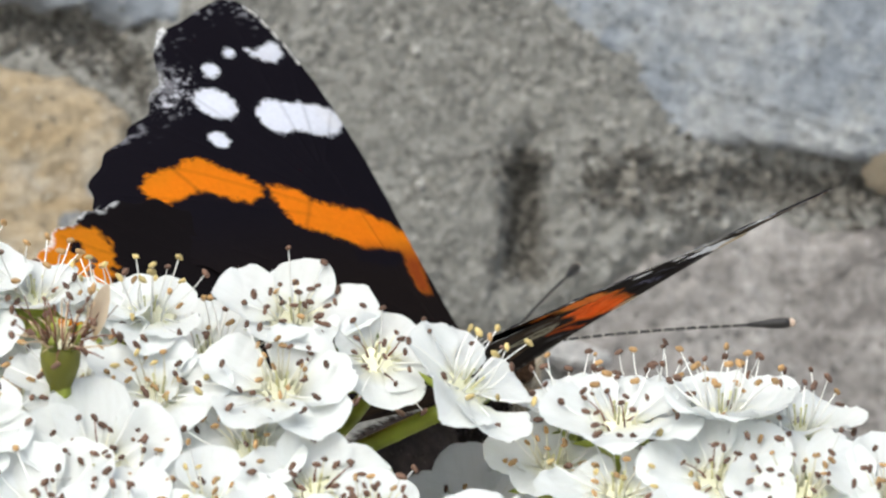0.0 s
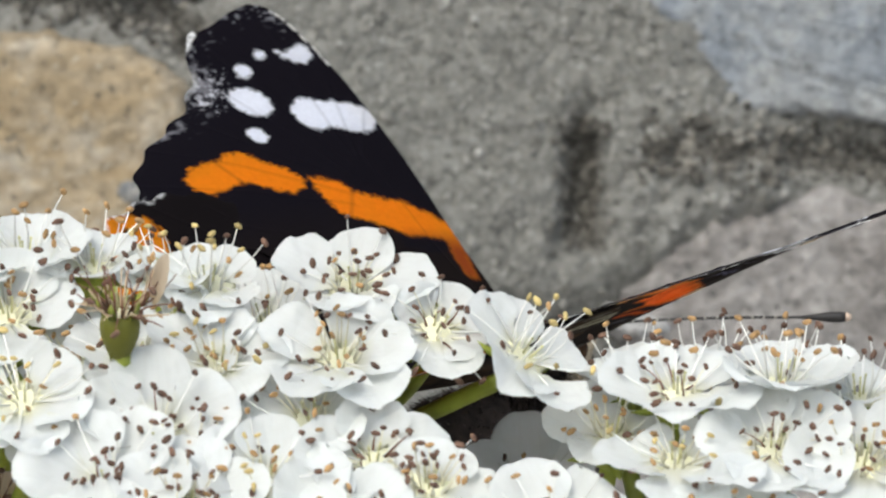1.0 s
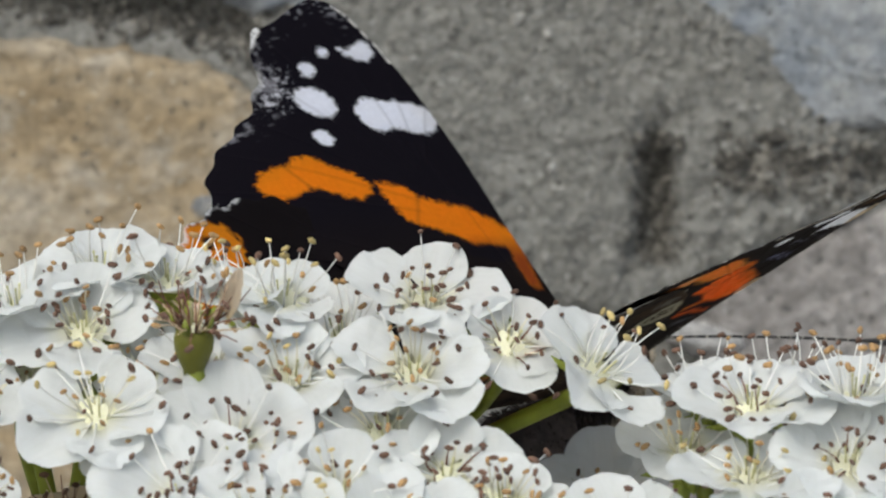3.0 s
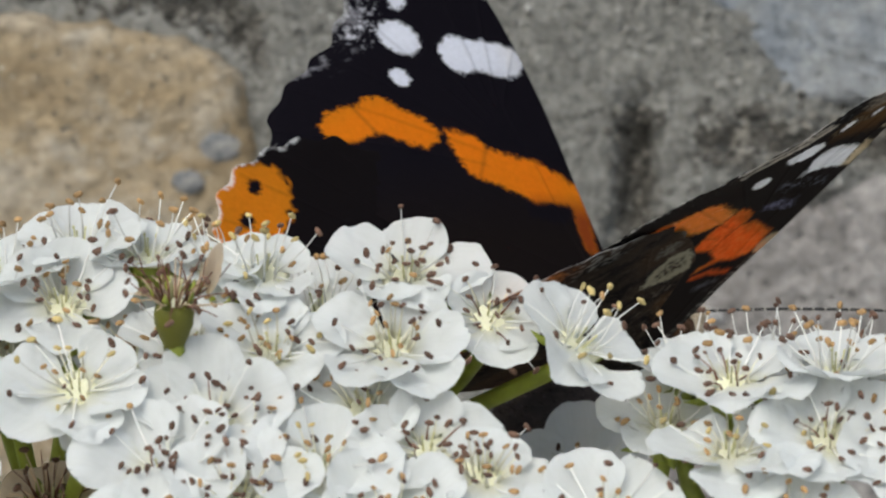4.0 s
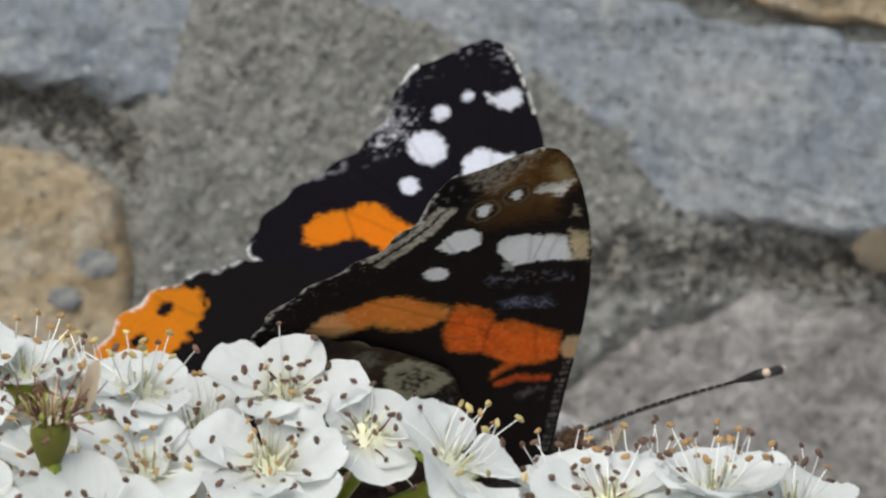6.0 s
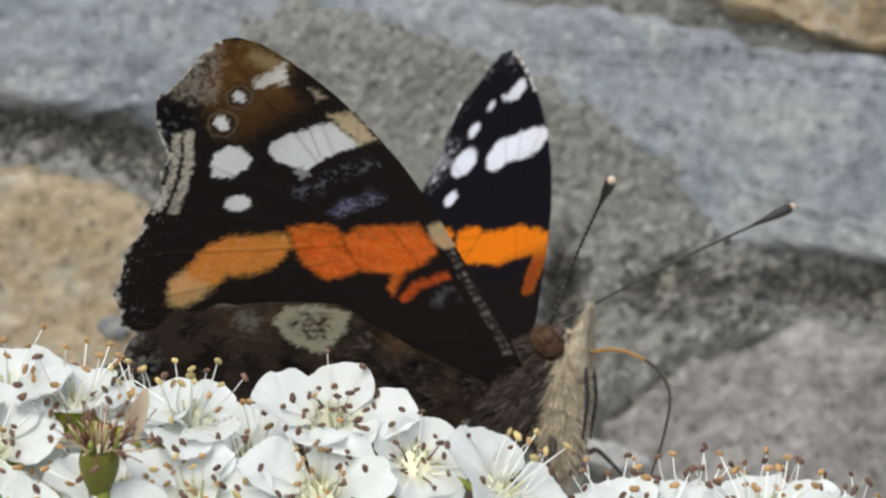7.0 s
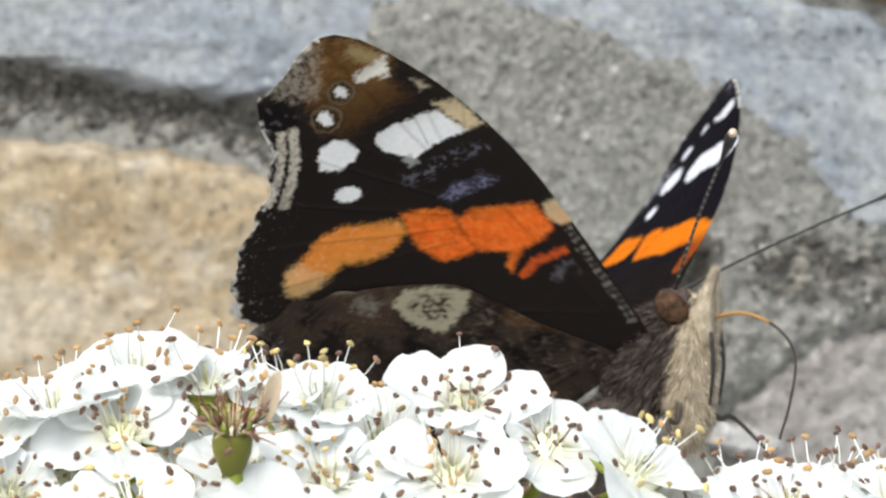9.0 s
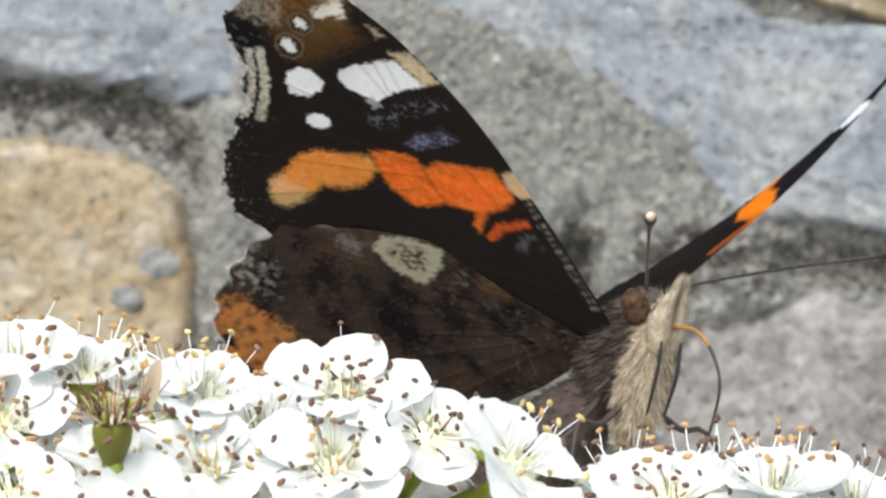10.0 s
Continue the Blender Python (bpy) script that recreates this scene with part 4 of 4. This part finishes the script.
    col = lay(col, upper * speck * 0.7, (0.2, 0.2, 0.25))
    col = lay(col, lower * np.clip(speck + 0.25, 0, 1) * 0.85, (0.27, 0.27, 0.42))
    ring = np.hypot((u + 5.6) / 1.1, v - 5.7) + 0.25 * fine
    col = lay(col, np.clip(1 - np.abs(ring - 0.75) / 0.4, 0, 1) * np.clip(0.5 + value_noise(u * 1.5, v * 1.5, 151), 0, 1) * (u < -4.9) * np.clip((v - 5.3) / 0.5, 0, 1) * 0.7, (0.22, 0.21, 0.24))
    costa = np.clip((0.85 + 0.2 * fine - edge) / 0.2, 0, 1) * np.clip((edge - 0.12) / 0.12, 0, 1) * (u > -5.0) * (v < 9) * (v > 0.6)
    bars = np.clip(np.sin(v * 11.5 + 1.6 * value_noise(u, v, 149)) * 2.5 - 0.4, 0, 1) * costa
    col = lay(col, bars * np.clip(0.75 + fine, 0.2, 1) * 0.75, (0.5, 0.47, 0.43))
    dots = np.clip(value_noise(u * 7, v * 7, 147) * 4 - 2.6, 0, 1) * np.clip((2.6 - edge) / 1.5, 0, 1) * (u < -17)
    col = lay(col, dots * 0.6, (0.3, 0.27, 0.25))
    hem = np.clip((0.28 + 0.24 * value_noise(u * 3, v * 3, 146) - edge) / 0.15, 0, 1) * (u < -10.3) * (v > 12.3) * np.clip(1.5 - 3 * np.exp(-((v - 26.6) / 0.6) ** 2) + value_noise(u * 1.2, v * 1.2, 148), 0, 1)
    return lay(col, hem * np.clip(0.75 + 0.9 * value_noise(u * 3.5, v * 3.5, 152), 0, 1), (0.9, 0.86, 0.8))


def hind_dorsal(u, v, edge):
    col = np.broadcast_to(np.array((0.0095, 0.0072, 0.0085)), (*u.shape, 3)).copy()
    m = np.clip((4.6 - edge + 0.35 * value_noise(u * 2, v * 2, 150)) / 0.4, 0, 1) * np.clip((-24.6 - u + 0.9 * value_noise(u * 0.3, v * 0.75, 151) + 0.4 * value_noise(u * 3, v * 3, 152)) / 0.4, 0, 1) * np.clip((16.1 - v) / 0.5, 0, 1) * np.clip((v - 5.0) / 0.8, 0, 1)
    col = lay(col, m, (0.78, 0.25, 0.012))
    for k, (x, y) in enumerate(((-26.9, 14.3), (-28.8, 12.1), (-29.6, 8.9), (-28.0, 5.6))):
        col = lay(col, soft_patch(u, v, oval(x, y, 0.62, 0.45, 30), 0.25, 0.2, 155 + k), BLACK)
    return fringe(u, v, col, edge, 160, -0.8)


def hind_ventral(u, v, edge):
    wave = 0.5 * value_noise(u * 0.5, v * 0.5, 171)
    a = value_noise(u * 0.45 + wave, v * 0.45, 170) + 0.6 * value_noise(u * 1.1, v * 1.1, 172)
    b = value_noise(u * 1.7, v * 3.5, 174)
    fine = value_noise(u * 6, v * 9, 176)
    col = np.broadcast_to(np.array((0.06, 0.043, 0.034)), (*u.shape, 3)).copy()
    col = lay(col, np.clip(a * 1.2, 0, 0.9), (0.088, 0.057, 0.038))
    col = lay(col, np.clip(-a * 1.5 - 0.35, 0, 1) * 0.9, (0.014, 0.0115, 0.012))
    for k, (x, y, rx, ry, turn) in enumerate(((-13.2, 6.4, 1.9, 1.1, 60), (-8.6, 4.4, 1.0, 2.0, -40), (-19.4, 12.8, 2.0, 1.0, 20), (-18.2, 7.0, 1.3, 2.2, -25), (-10.2, 7.4, 0.8, 1.7, -55), (-21.8, 9.6, 0.9, 2.0, -10))):
        col = lay(col, soft_patch(u, v, oval(x, y, rx, ry, turn), 0.9, 0.8, 260 + k) * 0.8, (0.011, 0.0095, 0.011))
    basal = np.clip((u + 15.5) / 3, 0, 1)
    lines = np.abs(value_noise(u * 0.85 + wave, v * 0.85 + 0.6 * value_noise(u * 1.9, v * 1.9, 178), 179))
    col = lay(col, np.clip(1 - lines / 0.1, 0, 1) * basal * np.clip(0.6 + b, 0, 1) * 0.75, (0.25, 0.205, 0.165))
    col = lay(col, np.clip(b * 1.6 - 0.7, 0, 1) * 0.45, (0.15, 0.11, 0.08))
    col = lay(col, np.clip(fine * 3 - 1.8, 0, 1) * 0.35, (0.2, 0.165, 0.135))
    col = lay(col, np.clip(value_noise(u * 4, v * 8, 177) * 3 - 1.6, 0, 1) * 0.4, (0.01, 0.008, 0.009))
    bronze = soft_patch(u, v, [(-9.2, 7.6), (-8.2, 6.6), (-7.0, 4.6), (-7.6, 4.2), (-9.4, 6.0), (-10.0, 7.2)], 1.0, 0.6, 190)
    col = lay(col, bronze * 0.35, (0.2, 0.1, 0.03))
    margin = soft_patch(u, v, [(-26.0, 14.6), (-27.6, 15.4), (-30.2, 14.0), (-32.4, 10.5), (-32.0, 6.0), (-28.0, 4.2), (-26.4, 7.0), (-25.4, 10.4), (-25.7, 12.6)], 0.9, 0.9, 191)
    col = lay(col, margin * np.clip(0.95 + 0.5 * b, 0, 1), (0.6, 0.27, 0.085))
    col = lay(col, margin * np.clip(value_noise(u * 1.3, v * 1.3, 192) * 2.2 - 0.7, 0, 1) * 0.8, (0.1, 0.05, 0.025))
    col = lay(col, margin * np.clip((1.3 - edge) / 0.5, 0, 1) * np.clip(value_noise(u * 1.1, v * 1.1, 193) * 3, 0, 1), (0.02, 0.015, 0.013))
    for k, (x, y) in enumerate(((-26.9, 13.4), (-28.6, 11.2), (-28.8, 8.2))):
        col = lay(col, soft_patch(u, v, oval(x, y, 0.42, 0.34, 30), 0.35, 0.25, 194 + k) * 0.6, (0.02, 0.017, 0.02))
    mark = soft_patch(u, v, [(-14.3, 12.5), (-13.0, 13.1), (-11.4, 11.9), (-9.9, 10.2), (-11.0, 9.3), (-13.3, 8.7), (-13.9, 9.9), (-14.3, 10.8)], 0.25, 0.3, 180)
    inner = np.clip((inside_distance(u, v, [(-13.7, 11.8), (-12.6, 12.2), (-11.0, 10.8), (-11.6, 9.8), (-13.0, 9.4), (-13.4, 10.4)]) + 0.3) / 0.5, 0, 1)
    speck = np.clip(1.1 - inner * (0.25 + 1.2 * np.clip(value_noise(u * 4.2, v * 4.2, 181) + 0.25, 0, 1)), 0, 1)
    col = lay(col, mark * speck, (0.56, 0.52, 0.38))
    col = lay(col, soft_patch(u, v, [(-16.2, 14.0), (-15.5, 14.6), (-14.9, 13.9), (-15.1, 12.9), (-15.8, 13.0)], 0.7, 0.6, 182) * 0.55, (0.4, 0.38, 0.33))
    top = np.clip((0.3 - edge) / 0.25, 0, 1) * (u > -18) * (v > 8) * np.clip(value_noise(u * 1.3, v * 0.4, 183) * 3 - 0.5, 0, 1)
    col = lay(col, top * 0.45, (0.4, 0.37, 0.3))
    hoar = soft_patch(u, v, [(-21.5, 17.6), (-26.0, 17.0), (-25.6, 14.8), (-23.4, 13.6), (-21.8, 15.2)], 1.2, 0.8, 184)
    col = lay(col, hoar * np.clip(0.25 + 1.1 * value_noise(u * 2.6, v * 2.6, 185) + 0.5 * fine, 0, 0.9), (0.4, 0.385, 0.36))
    return fringe(u, v, col, edge, 187, -1.0)


def wing_mesh(name, corners, dorsal, ventral, veins, mirror, bend, scallop, n=600, rings=160, flat_from=-99.0):
    """A thin cambered wing with raised veins, scale colours on both faces; u forward, v outward."""
    edge = outline_points(corners, n)
    mid = edge.mean(0) * 0.5 + np.array(corners).mean(0) * 0.5
    out = (edge - mid) / np.linalg.norm(edge - mid, axis=1)[:, None]
    run = np.cumsum(np.r_[0, np.linalg.norm(np.diff(edge, axis=0), axis=1)])
    edge = edge + out * (scallop * np.sin(run * 2.1) * ((edge[:, 0] < -15) & (edge[:, 1] > 5)))[:, None]
    r = np.linspace(1, 0, rings)
    flat = mid + r[:, None, None] * (edge - mid)[None]
    u, v = flat[..., 0], flat[..., 1]
    rim = inside_distance(u.ravel(), v.ravel(), edge[::4]).reshape(u.shape).clip(0)
    vein = np.exp(-(near_lines(u, v, veins) / 0.13) ** 2)
    ub = np.maximum(u, flat_from) + 13
    bow = bend[0] * ub * v + bend[1] * ub**2 + bend[2] * (v - 14) ** 2 + 0.06 * value_noise(u * 0.35, v * 0.35, 200)
    half = 0.035 * np.clip(rim / 0.4, 0.15, 1)
    side = -1.0 if mirror else 1.0
    shells, cols = [], []
    for sign, paint in ((1, dorsal), (-1, ventral)):
        w = bow + sign * (half + 0.05 * vein)
        shells.append(np.stack([u * MM, side * v * MM, w * MM], -1).reshape(-1, 3))
        c = paint(u, v, rim)
        c = c * (1 - 0.16 * vein[..., None] * (c.max(-1, keepdims=True) > 0.1))
        cols.append(np.concatenate([c.clip(0, 1), np.ones((*u.shape, 1))], -1).reshape(-1, 4))
    f = grid_faces(rings, n, True)
    total = n * rings
    k = np.arange(n)
    seam = np.stack([k, (k + 1) % n, (k + 1) % n + total, k + total], -1)
    faces = np.concatenate([f, f[:, ::-1] + total, seam[:, ::-1]])
    if mirror:
        faces = faces[:, ::-1]
    me = mesh_of(name, np.concatenate(shells), faces, WING)
    layer = me.color_attributes.new("scales", "FLOAT_COLOR", "POINT")
    layer.data.foreach_set("color", np.concatenate(cols).astype(np.float32).ravel())
    return me


butterfly = tagged(new("butterfly"), "black red admiral butterfly with orange bands, feeding on white blossom", "butterfly")
S1 = Matrix.Diagonal((MM, MM, MM, 1))
wings = {}
for side_name, mirror in (("left", False), ("right", True)):
    wings[side_name + "_fore"] = child("forewing", wing_mesh("forewing", FORE, fore_dorsal, fore_ventral, fore_veins(), mirror, (0.0052, -0.0013, -0.0017) if mirror else (0.0102, -0.0050, 0.0055), 0.22), butterfly, None, "black forewing with orange band and white spots, scalloped edge")
    wings[side_name + "_hind"] = child("hindwing", wing_mesh("hindwing", HIND, hind_dorsal, hind_ventral, hind_veins(), mirror, (0.0052, -0.0013, -0.0017) if mirror else (0.0102, -0.0050, 0.0055), 0.2, 440, 130, -99.0 if mirror else -16.5), butterfly, None, "dark brown hindwing with orange black-dotted margin, mottled underside")


def furry(name, rx, ry, rz, at, pitch, material, label, hairs, seed, length=0.9, hair_material=None):
    """Ellipsoid body part covered in short hairs."""
    verts, faces = blob(rx, ry, rz, 24, 16, 0.03, seed)
    rnd = random.Random(seed)
    for _ in range(hairs):
        a, w = math.acos(rnd.uniform(-1, 1)), rnd.uniform(0, 6.283)
        p = Vector((rx * math.sin(a) * math.cos(w), ry * math.sin(a) * math.sin(w), rz * math.cos(a)))
        nn = Vector((p.x / rx**2, p.y / ry**2, p.z / rz**2)).normalized()
        d = (nn + Vector((-1.1, 0, 0)) + Vector((rnd.uniform(-0.4, 0.4), rnd.uniform(-0.4, 0.4), rnd.uniform(-0.4, 0.4)))).normalized()
        s = d.cross(Vector((rnd.uniform(-1, 1), rnd.uniform(-1, 1), rnd.uniform(-1, 1)))).normalized() * 0.045
        tip = p + d * length * rnd.uniform(0.5, 1.2)
        k = len(verts)
        verts += [tuple(p - s), tuple(p + s), tuple(tip)]
        faces.append([k, k + 1, k + 2])
    m = Matrix.Translation(Vector(at) * MM) @ Matrix.Rotation(radians(-pitch), 4, "Y") @ S1
    return child(name, mesh_of(name, verts, faces, material), butterfly, m, label)


furry("thorax", 3.9, 1.55, 2.8, (-4.6, 0, -0.5), 16, FUR_DARK, "dark furry thorax", 9000, 31, 0.9)
under = furry("thorax_underside", 4.9, 1.5, 1.45, (-2.7, 0, -2.6), 56, FUR_BUFF, "buff furry underside of the thorax", 4200, 32, 0.8)
furry("abdomen", 7.6, 2.5, 3.0, (-13.6, 0, -4.2), 15, FUR_DARK, "dark brown abdomen", 2400, 33, 0.7)
head = furry("head", 1.4, 1.5, 1.5, (-1.5, 0, 1.2), 20, FUR_DARK, "dark furry head", 500, 34, 0.6)
antennae = {}
for s in (1, -1):
    child("eye", mesh_of("eye", *blob(0.95, 0.7, 1.3, 26, 18, 0.03, 8), EYE), head, Matrix.Translation((0.2, s * 1.25, 0.0)), "brown compound eye")
    pts = spline([(-0.6, s * 0.45, -2.9), (0.8, s * 0.62, -1.9), (2.1, s * 0.5, -1.1), (3.5, s * 0.22, -0.45)], 9)
    pv, pf = tube(pts, [0.6, 0.72, 0.74, 0.7, 0.6, 0.48, 0.36, 0.22, 0.05], 12)
    hair = random.Random(60 + s)
    for _ in range(900):
        k = hair.randrange(96)
        root, along = Vector(pv[k]).lerp(Vector(pv[k + 12]), hair.random()), (Vector(pv[k + 12]) - Vector(pv[k])).normalized()
        away = (Vector(pv[k]) - Vector(pts[k // 12])).normalized()
        root = root + along.cross(away) * hair.uniform(-0.2, 0.2)
        tip = root + (along * 1.2 + away * 0.55 + Vector((hair.uniform(-0.3, 0.3), hair.uniform(-0.3, 0.3), hair.uniform(-0.3, 0.3)))) * hair.uniform(0.2, 0.6)
        wide = along.cross(away) * 0.03
        pf.append([len(pv), len(pv) + 1, len(pv) + 2])
        pv += [tuple(root - wide), tuple(root + wide), tuple(tip)]
    child("palp", mesh_of("palp", pv, pf, FUR_PALE), head, None, "pale pointed furry palp")
    fold = spline([(2.6, s * 0.75, 1.55), (0.5, s * 0.8, 1.85), (-2.0, s * 0.7, 1.7)], 8)
    child("foreleg", mesh_of("foreleg", *tube([(x, y, -z) for x, y, z in fold], [0.1, 0.13, 0.14, 0.14, 0.13, 0.12, 0.1, 0.06], 6), CHITIN), under, None, "dark folded foreleg")
    ant = spline([(0, 0, 0), (5.0, 0, 0.15), (10.0, 0, 0.1), (14.8, 0, -0.1)], 41)
    antenna = child("antenna", mesh_of("antenna", *tube(ant * MM, [0.1 * MM] * 41, 6), CHITIN), butterfly, None, "thin black antenna with white rings")
    antennae[s] = antenna
    for k in range(4, 38, 2):
        d = ant[k + 1] - ant[k]
        child("ring", mesh_of("ring", *tube([ant[k], ant[k] + d * 0.4], [0.104, 0.104], 6), WHITE_RING if s < 0 else GREY_RING), antenna, S1)
    d = np.array((1.0, 0, -0.04))
    club = [ant[-1] + d * q for q in (-0.4, 0.5, 1.2, 1.9, 2.3)]
    child("club", mesh_of("club", *tube(club, [0.11, 0.22, 0.32, 0.36, 0.28], 10), CHITIN), antenna, S1, "black antenna club")
    child("club_tip", mesh_of("club_tip", *tube([ant[-1] + d * q for q in (2.28, 2.5, 2.65)], [0.285, 0.24, 0.1], 10), TIP_PALE), antenna, S1, "pale antenna tip")
    for x0, z0, knee, foot in ((-4.0, -4.0, (-3.7, 5.0, -5.6), (-3.2, 6.6, -8.8)), (-6.0, -3.0, (-8.0, 4.0, -5.4), (-9.5, 5.0, -9.0))):
        pts = spline([(x0, s * 1.0, z0), ((x0 + knee[0]) / 2, s * 3.2, knee[2] + 0.1), (knee[0], s * knee[1], knee[2]), (foot[0], s * foot[1], foot[2])], 13)
        child("leg", mesh_of("leg", *tube(pts, [0.24, 0.25, 0.24, 0.22, 0.2, 0.19, 0.18, 0.18, 0.16, 0.14, 0.13, 0.11, 0.07], 7), LEG_BROWN), butterfly, S1, "thin dark brown leg")
prob = spline([(-0.3, 0, -0.2), (2.2, 0, -1.2), (3.9, -0.4, -3.2), (4.1, -0.4, -5.4), (2.2, 0, -7.6), (0.2, 0.4, -9.2)], 26)
proboscis = child("proboscis", mesh_of("proboscis", *tube(prob[9:], [0.11 - 0.002 * k for k in range(17)], 7), LEG_BROWN), butterfly, S1, "thin curved brown proboscis")
child("proboscis_base", mesh_of("proboscis_base", *tube(prob[:10], [0.13 - 0.002 * k for k in range(10)], 7), AMBER), proboscis, None, "amber base of the proboscis")


# ---- movement of the butterfly and its wings ----
def motions():
    # seconds, place of the body in mm, heading, pitch and roll, lift of left and right wings, sweep of left and right forewings and of the hindwings
    rows = [
        (0.0, 14.8, 200.9, 794.5, 45.9, 8.1, 7.8, 41.6, 29.8, -12.1, -8.1, -2.2),
        (0.5, 14.3, 201.6, 793.7, 48.4, 6.0, 5.9, 43.0, 28.5, -12.0, -8.1, -1.6),
        (1.0, 14.2, 199.4, 793.7, 48.5, 4.8, 6.4, 37.6, 24.4, -10.3, -9.1, 0.3),
        (1.5, 13.5, 200.5, 794.3, 50.6, 5.7, 7.7, 37.2, 28.3, -9.6, -8.3, 0.5),
        (2.0, 13.3, 200.3, 794.1, 51.3, 5.1, 8.4, 37.7, 30.7, -9.2, -8.3, 0.7),
        (2.5, 13.4, 199.1, 793.0, 51.8, 4.3, 8.9, 39.6, 34.3, -9.7, -8.2, -0.1),
        (3.0, 13.4, 200.0, 793.9, 51.8, 5.6, 7.9, 39.4, 33.3, -9.4, -7.5, 0.5),
        (3.2, 13.9, 199.9, 794.2, 50.9, 5.4, 8.1, 37.4, 33.3, -9.4, -7.5, 0.6),
        (4.3, 18.2, 199.0, 793.6, 43.2, 5.6, 5.9, 53.8, 40.6, -9.2, -4.8, -0.3),
        (4.5, 18.0, 199.5, 792.3, 42.4, 4.0, 5.8, 53.8, 38.9, -9.4, -6.3, -0.3),
        (5.0, 18.7, 202.9, 792.4, 32.1, 6.1, 2.9, 59.6, 33.1, -9.8, -11.5, 0.1),
        (5.5, 22.7, 203.9, 790.4, 7.6, 4.5, -8.2, 70.6, 33.9, -19.0, -18.1, -6.8),
        (5.7, 22.2, 202.1, 791.1, 6.3, 5.9, -8.9, 72.9, 27.7, -18.8, -15.9, -6.7),
        (6.8, 16.4, 203.6, 801.9, -22.1, 26.7, -3.4, 56.2, 40.4, -16.7, -13.1, 1.9),
        (7.0, 16.2, 202.1, 802.9, -25.4, 28.9, 1.5, 47.1, 47.7, -17.4, -12.5, -1.0),
        (7.5, 15.4, 198.8, 803.8, -27.4, 29.5, 0.9, 45.0, 48.7, -17.4, -11.9, -0.4),
        (8.0, 15.2, 199.5, 804.2, -28.6, 30.8, -2.5, 42.3, 41.6, -18.7, -11.9, -0.6),
        (8.5, 15.4, 199.2, 804.1, -29.8, 30.3, 3.3, 36.2, 46.5, -18.2, -12.7, -1.2),
        (9.0, 15.6, 199.4, 804.0, -29.9, 30.1, 1.4, 33.0, 41.1, -19.1, -12.8, -1.3),
        (9.5, 16.6, 194.9, 804.1, -34.3, 30.0, -2.3, 46.4, 44.9, -19.8, -11.5, 0.3),
        (9.7, 20.2, 194.0, 801.7, -55.3, 16.7, -3.7, 40.8, 38.7, -32.2, -20.9, -6.6),
        (10.0, 19.9, 191.0, 802.7, -54.5, 17.4, -4.2, 38.4, 39.6, -28.2, -15.6, -0.6),
    ]
    walk(butterfly, [(r[0], pose(r[1] * MM, r[2] * MM, r[3] * MM, r[6], -r[5], r[4])) for r in rows])
    for key, ob in wings.items():
        left, fore = key.startswith("left"), key.endswith("fore")
        keyed = []
        for r in rows:
            lift = radians(r[7] if left else -r[8])
            sweep = radians((r[11] if not fore else r[9] if left else r[10]) * (1 if left else -1))
            hinge = Matrix.Translation((0, (1.0 if left else -1.0) * MM, (1.0 if fore else 0.55) * MM))
            keyed.append((r[0], hinge @ Matrix.Rotation(lift, 4, "X") @ Matrix.Rotation(sweep, 4, "Z")))
        walk(ob, keyed)
    # seconds, swing and lift of the right and the left antenna
    swings = [(0.0, -53, 7, 23, 7), (0.6, -55, 6, 20, 5), (1.2, -56, 5, 0, -45), (4.6, -48, 2, 0, -45), (5.0, -47, 2, 5, -30), (5.7, -54, 0, 22, 11), (6.8, -49, 9, 28, 1), (7.0, -46, 12, 22, 0),
              (7.5, -46, 6, 21, -2), (7.7, -45, 4, 22, -4), (7.8, -47, -39, 55, -23), (7.9, -60, -59, 66, -56),
              (8.0, -64, -58, 80, -52), (8.1, -47, -17, 76, -31), (8.2, -46, 9, 52, -7), (8.3, -44, 12, 36, 0), (8.5, -41, 13, 35, -1), (9.5, -43, 1, 41, 2), (9.7, -35, -6, 8, -17), (10.0, -39, -3, 22, -7)]
    for s, k in ((-1, 1), (1, 3)):
        walk(antennae[s], [(r[0], pose(-0.8 * MM, s * 0.6 * MM, 2.3 * MM, 0, -r[k + 1], r[k])) for r in swings])


motions()
